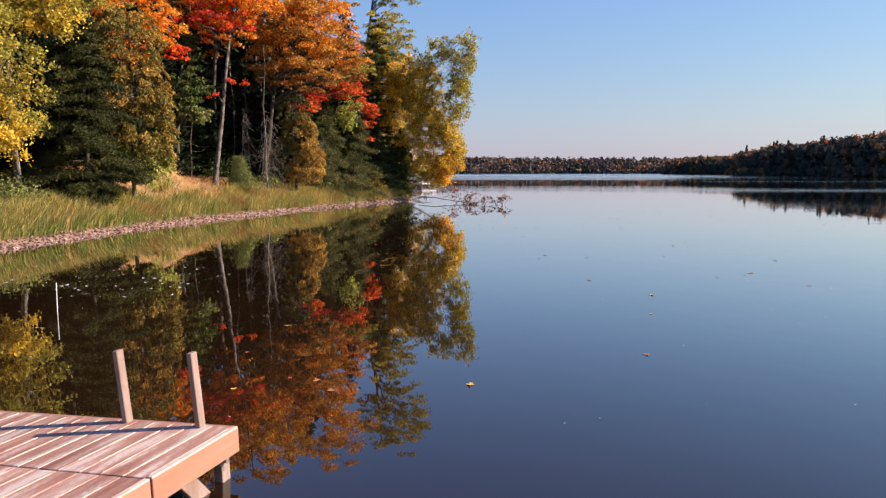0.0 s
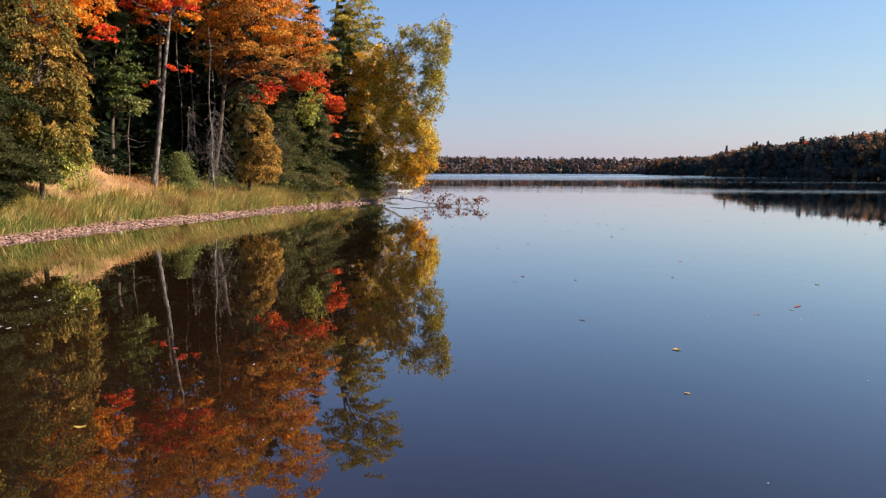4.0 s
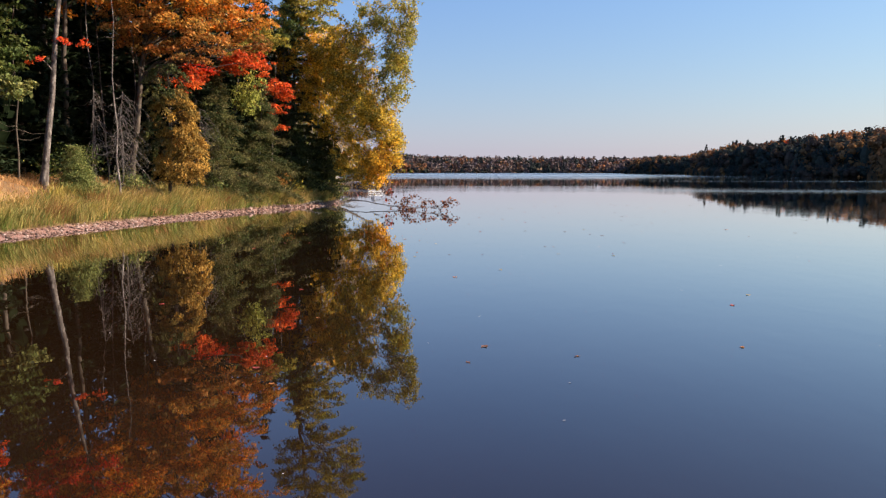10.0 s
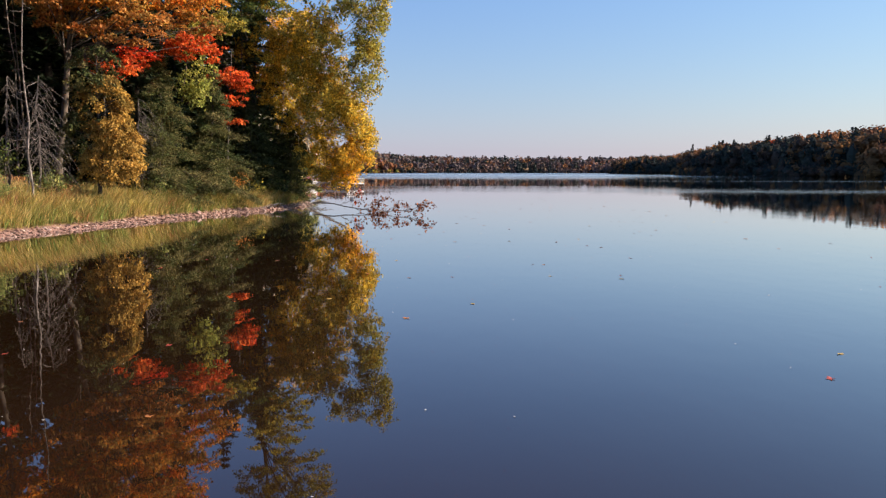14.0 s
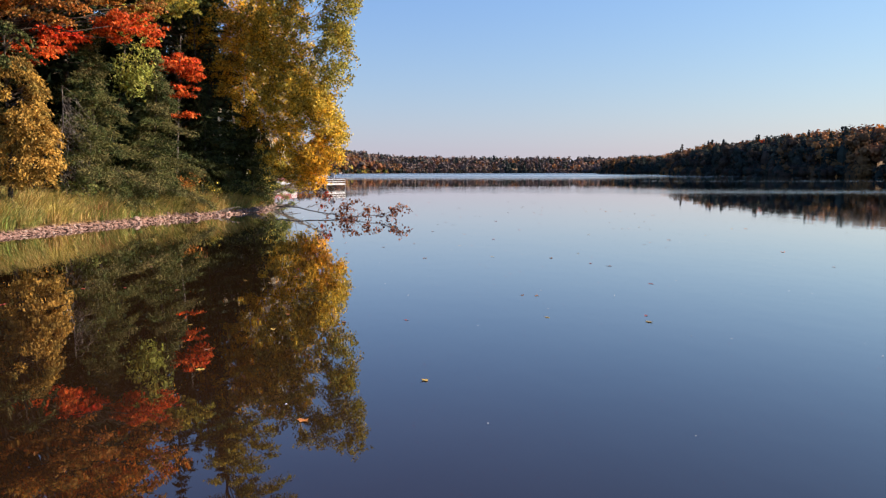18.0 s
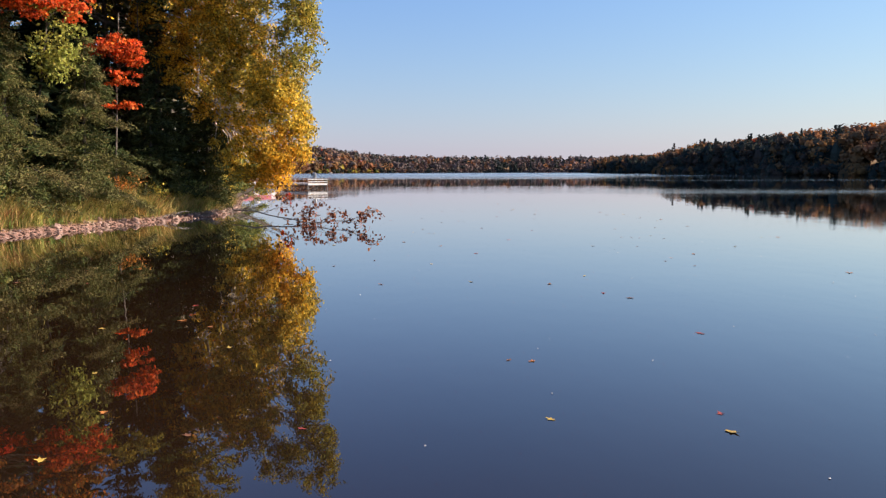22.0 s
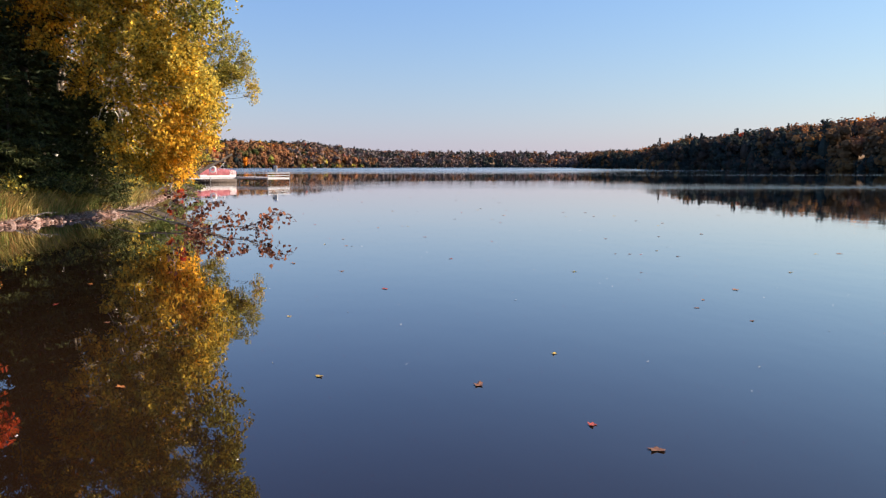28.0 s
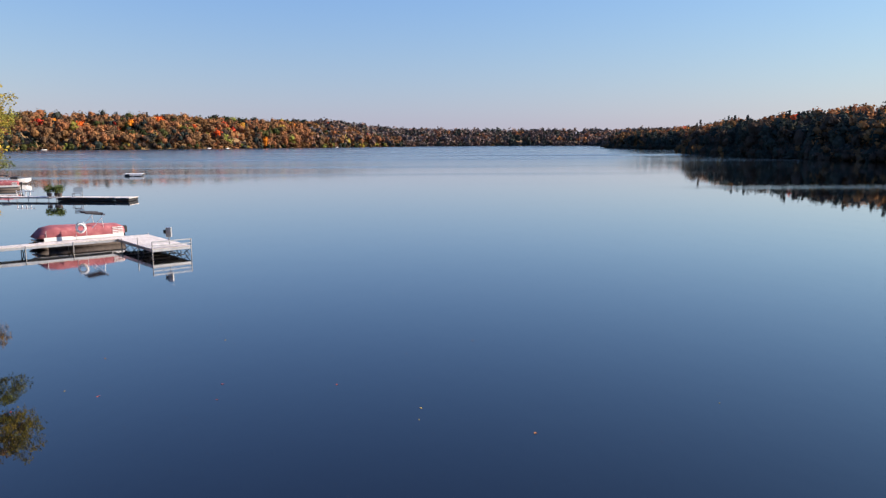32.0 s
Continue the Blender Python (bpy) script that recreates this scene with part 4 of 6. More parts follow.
for x, y, h, pal in broad:
    z = zg(x, y)
    leafy_tree("forest_maple", "autumn-coloured maple inside the forest", "maple tree", (x, y), (x + 0.4, y, z + h),
               [(x + 0.2, y, z + h * 0.72, 3.0, 3.0, h * 0.22, pal, 60, 190)], BARK_DARK, 0.15, leaf=0.17, group="forest maples", dense=0.7)
# bare stems that show against the dark inside
for k, (x, y, h) in enumerate([(-8.2, 37.9, 8.0), (-9.9, 41.5, 7.5), (-12.6, 39.5, 9.0), (-7.8, 44.0, 7.0), (-11.6, 44.5, 9.5), (-15.6, 37.0, 9.0), (-3.9, 52.0, 9.0), (-13.2, 38.4, 8.0), (-10.0, 45.5, 9.0)]):
    ob = thing("bare_stem", (x, y, zg(x, y)), "thin grey dead stem with broken side twigs", "dead tree", "dead stems at the forest edge")
    tilt = rng.normal(size=2) * 0.25
    main = bent((0, 0, -0.1), (tilt[0], tilt[1], h), 0.04, 0.010, 9, 0, 0.05)
    paths = [main]
    for _ in range(26):
        q = rng.uniform(0.12, 0.95)
        a = np.array([np.interp(q * 8, np.arange(9), main[:, j]) for j in range(3)])
        az, ln = rng.uniform(0, 2 * np.pi), rng.uniform(0.3, 1.3) * (1.1 - q)
        paths.append(bent(a, a + np.array([np.cos(az) * ln, np.sin(az) * ln, rng.uniform(-0.5, 0.15) * ln]), 0.012, 0.004, 5, 0.08, 0.2))
    v, f = limb_mesh(paths[:1], 6)
    mesh_object("stem", v, f, BARK_GREY if k % 4 == 0 else BARK_DARK, ob, smooth=True)
    v, f = limb_mesh(paths[1:], 4)
    mesh_object("twig_work", v, f, BARK_GREY if k % 4 == 0 else BARK_DARK, ob, smooth=True, kind="stuff")

# ---- the wooden dock in the foreground ----
DOCK = pose(-1.004, 4.170, 0.325, 0, -2.4, -17.6) @ Matrix.Scale(1.06, 4)


def dock():
    ob = new("wooden_dock")
    ob.matrix_world = DOCK
    tagged(ob, "weathered red-brown stained wooden dock with two posts", "dock")
    for row, (y0, y1) in enumerate(((-0.815, 0.0), (-2.70, -0.827), (-4.60, -2.712))):
        for k in range(15):
            bm = bmesh.new()
            w = 0.136
            vs = box(bm, (-0.018 - 0.140 * k - w / 2, (y0 + y1) / 2, -0.019), (w, y1 - y0, 0.038))
            plank = part("plank", bm, PLANK, ob, bevel=0.004)
            if row < 2:
                bm = bmesh.new()
                length = (y1 - y0) * rng.uniform(0.55, 0.97)
                box(bm, (-0.018 - 0.140 * k - 0.006, y1 - 0.01 - length / 2 - rng.uniform(0, 0.9) * (y1 - y0 - 0.02 - length), -0.0005), (rng.uniform(0.006, 0.012), length, 0.005))
                part("worn_edge", bm, WORN, plank, "pale worn plank edge", bevel=0.001)
        bm = bmesh.new()
        box(bm, (0.006, (y0 + y1) / 2, -0.078), (0.038, y1 - y0 - 0.004, 0.150))
        fascia = part("fascia_board", bm, FASCIA, ob, bevel=0.004)
        bm = bmesh.new()
        box(bm, (0.006, (y0 + y1) / 2, 0.0), (0.034, y1 - y0 - 0.006, 0.012))
        part("worn_edge", bm, WORN, ob, "pale worn board edge", bevel=0.003)
        bm = bmesh.new()
        box(bm, (-1.05, y0 + 0.02, -0.115), (2.04, 0.036, 0.150))
        part("crossbeam", bm, FASCIA, ob, bevel=0.003)
        for x in (-0.045, -2.06):
            bm = bmesh.new()
            box(bm, (x, y1 - 0.10, -0.70), (0.06, 0.085, 1.08))
            part("leg", bm, POSTWOOD, ob, "pale weathered leg", bevel=0.004)
    bm = bmesh.new()
    box(bm, (-1.05, 0.012, -0.078), (2.10, 0.034, 0.150))
    part("end_board", bm, FASCIA, ob, bevel=0.004)
    for x, tiltx in ((-0.225, -2.0), (-0.775, -2.5)):
        bm = bmesh.new()
        box(bm, (0, 0, 0.185), (0.036, 0.064, 0.59))
        p = part("post", bm, POSTWOOD, ob, "upright weathered post", bevel=0.004)
        p.matrix_local = pose(x, -0.035, 0.0, 2.0, tiltx, 0)
    # diagonal braces and their bolts under the edge
    bm = bmesh.new()
    rod_turn = pose(0, 0, 0, 42, 0, 0)
    box(bm, (-0.03, -0.30, -0.36), (0.04, 0.11, 0.62), rod_turn)
    part("brace", bm, POSTWOOD, ob, "pale diagonal brace", bevel=0.004)
    bm = bmesh.new()
    box(bm, (-0.16, -0.36, -0.36), (0.04, 0.11, 0.62), rod_turn)
    part("brace", bm, RUBBER, ob, "dark diagonal brace", bevel=0.004)
    for y, z in ((-0.17, -0.20), (-0.12, -0.17)):
        bm = bmesh.new()
        rod(bm, (-0.012, y, z), (0.012, y, z), 0.018, n=10)
        part("bolt", bm, BOLT, ob)
    return ob


dock()


# ---- far woods ----
def ball_grid(k=3):
    """A ball of 6 k x k quads, as points on the unit sphere and faces."""
    pts, faces, index = [], [], {}
    for axis in range(3):
        for side in (-1, 1):
            for i in range(k):
                for j in range(k):
                    ids = []
                    for a, b in ((i, j), (i + 1, j), (i + 1, j + 1), (i, j + 1)):
                        q = [0, 0, 0]
                        q[axis], q[(axis + 1) % 3], q[(axis + 2) % 3] = side * k, (2 * a - k), (2 * b - k)
                        key = tuple(q)
                        if key not in index:
                            index[key] = len(pts)
                            pts.append(key)
                        ids.append(index[key])
                    faces.append(ids if side > 0 else ids[::-1])
    return unit(np.array(pts, float)), np.array(faces)


CORES = {1: ball_grid(1), 2: ball_grid(2)}


def far_woods(name, label, pick, count, box_, pals, height, radius, lobes, leaves, leaf, muted=0.6, low=0.0, spiky=0.35):
    """Woods too far off to tell tree from tree: every crown is a few uneven lobes, each a core darkened for inner shade
    under ragged leaf clumps; conifers taper.
    """
    CORE_V, CORE_F = CORES[2 if leaf < 2.0 else 1]
    x0, x1, y0, y1 = box_
    p = np.c_[rng.uniform(x0, x1, count * 14), rng.uniform(y0, y1, count * 14)]
    d = lake_distance(p)
    p = p[pick(p, d)][:count]
    g = heights(p)
    vs, fs, ts, o = [], [], [], 0
    names = [n for n, _ in pals]
    odds = np.array([w for _, w in pals], float)
    for (x, y), z in zip(p, g):
        warm = 1 + 0.8 * math.sin(x / 31.0 + 1.3) * math.sin(y / 37.0 + 0.4)
        w = odds * np.array([2.0 - warm if nm in ("spruce", "hemlock", "haze_navy") else warm for nm in names])
        pal = names[rng.choice(len(names), p=w / w.sum())]
        h = height * rng.uniform(0.72, 1.18)
        r = radius * rng.uniform(0.75, 1.3)
        # narrow tone range: the flat contrast of haze is put into the colour
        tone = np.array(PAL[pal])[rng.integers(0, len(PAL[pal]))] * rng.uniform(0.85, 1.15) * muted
        if pal in ("spruce", "hemlock", "haze_navy") and rng.random() < spiky:
            n = lobes * leaves
            u = rng.uniform(0, 1, n) ** 1.25
            az = rng.uniform(0, 2 * np.pi, n)
            rr = (1.02 - u) * r * 0.95 * rng.uniform(0.55, 1.05, n) * (1 + 0.22 * np.sin(26 * u + x))
            q = np.c_[x + rr * np.cos(az), y + rr * np.sin(az), z + h * (0.03 + 1.0 * u)]
            face = np.c_[np.cos(az), np.sin(az), np.full(n, 0.6)]
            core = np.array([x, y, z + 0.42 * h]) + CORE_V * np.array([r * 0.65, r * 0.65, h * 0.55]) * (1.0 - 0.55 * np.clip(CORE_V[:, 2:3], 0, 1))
            cores, qs, faces_ = [core], [q], [face]
        else:
            cores, qs, faces_ = [], [], []
            for k in range(lobes):
                az, up = rng.uniform(0, 2 * np.pi), rng.uniform(0.30, 0.80) - 0.22 * low
                off = r * rng.uniform(0.15, 0.62) * (1.15 - 0.6 * abs(up - 0.5))
                lr = r * rng.uniform(0.45, 0.72)
                c = np.array([x + off * math.cos(az), y + off * math.sin(az), z + h * up])
                tall = np.array([1, 1, rng.uniform(0.75, 1.15)]) * lr
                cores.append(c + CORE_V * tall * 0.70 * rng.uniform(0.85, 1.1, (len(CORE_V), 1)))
                dd = unit(rng.normal(size=(leaves, 3)) + np.array([0, 0, 0.25]))
                qs.append(c + dd * tall * rng.uniform(0.74, 1.14, (leaves, 1)))
                faces_.append(dd)
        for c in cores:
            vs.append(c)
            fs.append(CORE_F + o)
            # cores get a darker tone, standing for the shade inside the crown
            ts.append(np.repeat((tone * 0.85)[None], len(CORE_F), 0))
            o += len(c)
        q, face = np.concatenate(qs), np.concatenate(faces_)
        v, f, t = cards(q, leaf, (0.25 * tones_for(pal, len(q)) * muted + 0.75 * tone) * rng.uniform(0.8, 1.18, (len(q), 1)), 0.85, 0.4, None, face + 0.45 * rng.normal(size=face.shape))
        vs.append(v)
        fs.append(f + o)
        ts.append(t)
        o += len(v)
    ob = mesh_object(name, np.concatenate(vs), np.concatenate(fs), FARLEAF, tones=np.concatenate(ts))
    return tagged(ob, label, "woods", kind="stuff")


AUTUMN = [("russet", 6), ("orange", 0.2), ("umber", 6), ("olive", 0.2), ("hemlock", 1.5), ("haze_navy", 3.0), ("red", 0.3)]
# the headland's shaded, hazy front is painted in with these dark bluish mixes
HEADLAND = [("haze_navy", 8), ("umber", 1.8), ("russet", 0.7)]
# leaf mix for woods whose shade is painted into the leaves
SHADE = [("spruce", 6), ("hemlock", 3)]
EDGE = [("hemlock", 2), ("olive", 0.7), ("russet", 1.5), ("umber", 3), ("haze_navy", 2)]
# ridge crowns: autumn russet, also lighter than the front to look sunlit
TOPS = [("russet", 6), ("orange", 0.4), ("haze_navy", 1.2), ("red", 0.3), ("umber", 2.5)]
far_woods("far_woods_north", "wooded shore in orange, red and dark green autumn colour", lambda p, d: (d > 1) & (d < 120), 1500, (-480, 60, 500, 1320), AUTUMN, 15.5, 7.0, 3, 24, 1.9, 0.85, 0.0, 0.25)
far_woods("far_woods_edge", "low bushes and saplings along the far waterline", lambda p, d: (d > -3) & (d < 6) & (p[:, 0] < 110), 1500, (-400, 110, 480, 1320), EDGE, 8, 4.4, 2, 14, 1.9, 0.7, 1.0)
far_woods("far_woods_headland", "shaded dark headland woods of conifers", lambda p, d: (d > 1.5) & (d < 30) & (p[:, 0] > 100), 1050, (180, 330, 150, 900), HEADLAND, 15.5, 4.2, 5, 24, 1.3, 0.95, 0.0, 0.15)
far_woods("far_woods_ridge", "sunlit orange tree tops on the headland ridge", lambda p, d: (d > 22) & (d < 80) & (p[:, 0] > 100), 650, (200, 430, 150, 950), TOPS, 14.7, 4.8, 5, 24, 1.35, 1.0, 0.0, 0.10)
far_woods("far_woods_horizon", "muted brown and grey-green woods across the lake", lambda p, d: (d > 2) & (d < 260), 1600, (-80, 800, 1000, 1800), [("haze_brown", 7), ("haze_navy", 3), ("russet", 0.6)], 17, 8.5, 2, 10, 4.4, 1.0)
far_woods("far_woods_shoreline", "low dark bushes on the waterline across the lake", lambda p, d: (d > -5) & (d < 9) & (p[:, 0] > 40), 700, (40, 470, 830, 1500), [("haze_brown", 4), ("haze_navy", 4)], 9, 6.5, 2, 12, 3.0, 0.8, 1.0)
far_woods("far_woods_bay", "autumn woods round the bay behind the docks", lambda p, d: (d > 6) & (d < 60) & (p[:, 0] < -20), 230, (-420, -24, 105, 520), AUTUMN, 14, 4.6, 5, 22, 1.2, 0.7)
# near-black leaves, dimmed again by muted: forest shade as colour
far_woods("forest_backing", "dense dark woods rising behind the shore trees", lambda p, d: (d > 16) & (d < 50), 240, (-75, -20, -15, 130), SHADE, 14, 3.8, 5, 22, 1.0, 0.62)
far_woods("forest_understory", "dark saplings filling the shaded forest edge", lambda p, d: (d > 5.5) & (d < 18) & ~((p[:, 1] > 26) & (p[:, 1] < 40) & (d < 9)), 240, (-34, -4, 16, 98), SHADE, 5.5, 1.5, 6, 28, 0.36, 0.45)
far_woods("far_woods_bank", "dark bushes overhanging the headland waterline", lambda p, d: (d > -1.5) & (d < 4) & (p[:, 0] > 100), 1500, (170, 330, 150, 900), [("haze_navy", 6), ("umber", 1)], 6.5, 3.4, 3, 18, 1.0, 0.8, 1.0)


# ---- grass, stones and driftwood along the bank ----
def scatter(n, y0, y1, d0, d1, x0=-22, x1=4):
    p = np.c_[rng.uniform(x0, x1, n * 20), rng.uniform(y0, y1, n * 20)]
    d = lake_distance(p)
    p = p[(d > d0) & (d < d1)][:n]
    return p


def grass_field(name, label, tufts, blades, hgt, tones, spread_=0.16):
    n = len(tufts)
    z = heights(tufts)
    p = np.repeat(np.c_[tufts, z], blades, 0)
    off = rng.normal(size=(len(p), 2)) * spread_
    p[:, :2] += off
    hh = np.repeat(hgt * rng.uniform(0.45, 1.25, n), blades) * rng.uniform(0.6, 1.1, len(p))
    lean = rng.normal(size=(len(p), 2)) * 0.28 + off * 1.2 + np.array([0.10, -0.05])
    tip = p + np.c_[lean * hh[:, None], hh]
    mid = p + np.c_[lean * hh[:, None] * 0.3, hh * 0.55]
    w = unit(np.c_[rng.normal(size=(len(p), 2)), np.zeros(len(p))]) * (0.006 + 0.009 * rng.random((len(p), 1)))
    base = p - np.array([0, 0, 0.03])
    verts = np.stack([base, mid + w, tip, mid - w], 1).reshape(-1, 3)
    tc = np.repeat(np.array(tones)[rng.integers(0, len(tones), n)], blades, 0) * rng.uniform(0.8, 1.2, (len(p), 1))
    ob = mesh_object(name, verts, np.arange(4 * len(p)).reshape(-1, 4), GRASS, tones=tc)
    return tagged(ob, label, "grass", kind="stuff")


STRAW = [(0.43, 0.33, 0.12), (0.35, 0.30, 0.10), (0.26, 0.26, 0.08), (0.50, 0.35, 0.14), (0.29, 0.28, 0.085)]
LUSH = [(0.16, 0.22, 0.05), (0.12, 0.18, 0.045), (0.24, 0.26, 0.07)]
SEDGE = [(0.58, 0.33, 0.14), (0.54, 0.32, 0.14), (0.50, 0.27, 0.12)]
grass_field("bank_grass", "tall yellow-green autumn grass along the bank", np.array([q for q in scatter(2600, 13, 63, 0.60, 2.6) if not (25 < q[1] < 38 and q[0] < np.interp(q[1], LAKE[2:9, 1], LAKE[2:9, 0]) - 1.5)]), 34, 0.64, STRAW)
grass_field("green_grass", "green grass tufts at the water's edge", np.concatenate([scatter(420, 12, 58, 0.5, 1.6), scatter(620, 12, 29, 0.5, 3.2)]), 28, 0.52, LUSH)
grass_field("mound_grass", "short dry orange-tan grass on the mound", scatter(2400, 18, 44, 1.3, 11.0), 18, 0.20, SEDGE, 0.20)
grass_field("point_grass", "pale seed grass on the point", scatter(260, 48, 70, 1.0, 2.6), 30, 0.75, STRAW, 0.14)

grass_field("brown_grass", "brown withered grass on the bank beyond the point", scatter(620, 57, 96, 0.35, 2.8), 24, 0.50, [(0.26, 0.17, 0.07), (0.20, 0.15, 0.06), (0.32, 0.24, 0.10), (0.18, 0.17, 0.06)])

grass_field("tussock_grass", "rounded golden-green grass tussocks on the bank", np.concatenate([scatter(120, 34, 58, 0.75, 2.0), scatter(60, 14, 34, 0.75, 2.0)]), 150, 0.66,
            [(0.42, 0.34, 0.09), (0.34, 0.31, 0.08), (0.50, 0.34, 0.12), (0.26, 0.27, 0.07), (0.36, 0.20, 0.08)], 0.20)

ICO_V = np.array([(0, 0, 1), (0.894, 0, 0.447), (0.276, 0.851, 0.447), (-0.724, 0.526, 0.447), (-0.724, -0.526, 0.447), (0.276, -0.851, 0.447),
                  (0.724, 0.526, -0.447), (-0.276, 0.851, -0.447), (-0.894, 0, -0.447), (-0.276, -0.851, -0.447), (0.724, -0.526, -0.447), (0, 0, -1)])
ICO_F = np.array([(0, 1, 2), (0, 2, 3), (0, 3, 4), (0, 4, 5), (0, 5, 1), (1, 6, 2), (2, 7, 3), (3, 8, 4), (4, 9, 5), (5, 10, 1),
                  (6, 7, 2), (7, 8, 3), (8, 9, 4), (9, 10, 5), (10, 6, 1), (11, 7, 6), (11, 8, 7), (11, 9, 8), (11, 10, 9), (11, 6, 10)])


def pebble_material():
    m, n, l, b = material("pebble")
    geo = n.new("ShaderNodeNewGeometry")
    r = ramp(n, [(0.0, (0.05, 0.03, 0.022)), (0.4, (0.16, 0.09, 0.07)), (0.78, (0.25, 0.155, 0.12)), (1.0, (0.46, 0.36, 0.31))])
    l.new(geo.outputs["Random Per Island"], r.inputs["Fac"])
    no = n.new("ShaderNodeTexNoise")
    no.inputs["Scale"].default_value = 25
    l.new(geo.outputs["Position"], no.inputs["Vector"])
    mx = n.new("ShaderNodeMix")
    mx.data_type, mx.blend_type = "RGBA", "OVERLAY"
    mx.inputs["Factor"].default_value = 0.5
    l.new(r.outputs["Color"], mx.inputs[6])
    l.new(no.outputs["Fac"], mx.inputs[7])
    l.new(mx.outputs[2], b.inputs["Base Color"])
    b.inputs["Roughness"].default_value = 0.8
    return m


PEBBLE = pebble_material()
peb = np.concatenate([scatter(6500, 12, 64, -0.25, 0.62), scatter(900, 64, 98, -0.2, 1.0)])
pz = heights(peb)
ps = (0.018 + 0.055 * rng.uniform(0, 1, len(peb)) ** 2) * np.where(peb[:, 1] > 64, 1.6, 0.95)
pv = ICO_V[None] * ps[:, None, None] * rng.uniform(0.75, 1.25, (len(peb), 12, 1)) * np.array([1.15, 1.0, 0.62]) + np.c_[peb, pz + ps * 0.25][:, None, :]
pf = ICO_F[None] + 12 * np.arange(len(peb))[:, None, None]
tagged(mesh_object("beach_gravel", pv.reshape(-1, 3), pf.reshape(-1, 3), PEBBLE), "reddish-grey pebbles of the narrow gravel beach", "gravel", kind="stuff")


def rock(name, x, y, size, mat, label, group):
    bm = bmesh.new()
    bmesh.ops.create_icosphere(bm, subdivisions=2, radius=1.0)
    sc = np.array([1.2, 0.9, 0.75]) * size
    seed = Vector(rng.uniform(-50, 50, 3))
    for v in bm.verts:
        k = 1 + 0.35 * noise.noise(v.co * 1.3 + seed) + 0.12 * noise.noise(v.co * 3.1 + seed)
        v.co = Vector((v.co.x * sc[0] * k, v.co.y * sc[1] * k, v.co.z * sc[2] * k))
    me = bpy.data.meshes.new(name)
    bm.to_mesh(me)
    bm.free()
    me.materials.append(mat)
    ob = new(name, me)
    ob.matrix_world = pose(x, y, max(zg(x, y), -0.1) + size * 0.22, 0, 0, float(rng.uniform(0, 360)))
    return tagged(ob, label, "rock", group)


for x, y in scatter(46, 43, 58, -0.1, 1.3):
    rock("shore_rock", x, y, rng.uniform(0.06, 0.15), STONE, "pinkish-grey rock on the gravel point", "rocks on the point")
for x, y in scatter(40, 83, 98, -0.5, 1.8):
    rock("boulder", x, y, rng.uniform(0.22, 0.48), BOULDER, "dark brown boulder of the shore riprap", "boulders by the pier")
rock("pale_rock", -9.75, 30.7, 0.14, WHITE, "pale whitish rock in the bank grass", "")


def branches(ob, name, paths, mat, sides=5):
    v, f = limb_mesh(paths, sides)
    return mesh_object(name, v, f, mat, ob, smooth=True)


def point_on(path, q):
    return np.array([np.interp(q * (len(path) - 1), np.arange(len(path)), path[:, j]) for j in range(3)])


def curve(points, r1, r2, n=14):
    """A bent stem through a few points."""
    c = np.asarray(points, float)
    q = np.linspace(0, len(c) - 1, n)
    p = np.stack([np.interp(q, np.arange(len(c)), c[:, j]) for j in range(3)], 1)
    p[1:-1] = 0.5 * p[1:-1] + 0.25 * (p[:-2] + p[2:])
    p[1:-1] += rng.normal(size=(n - 2, 3)) * 0.025
    return np.c_[p, np.linspace(r1, r2, n)]


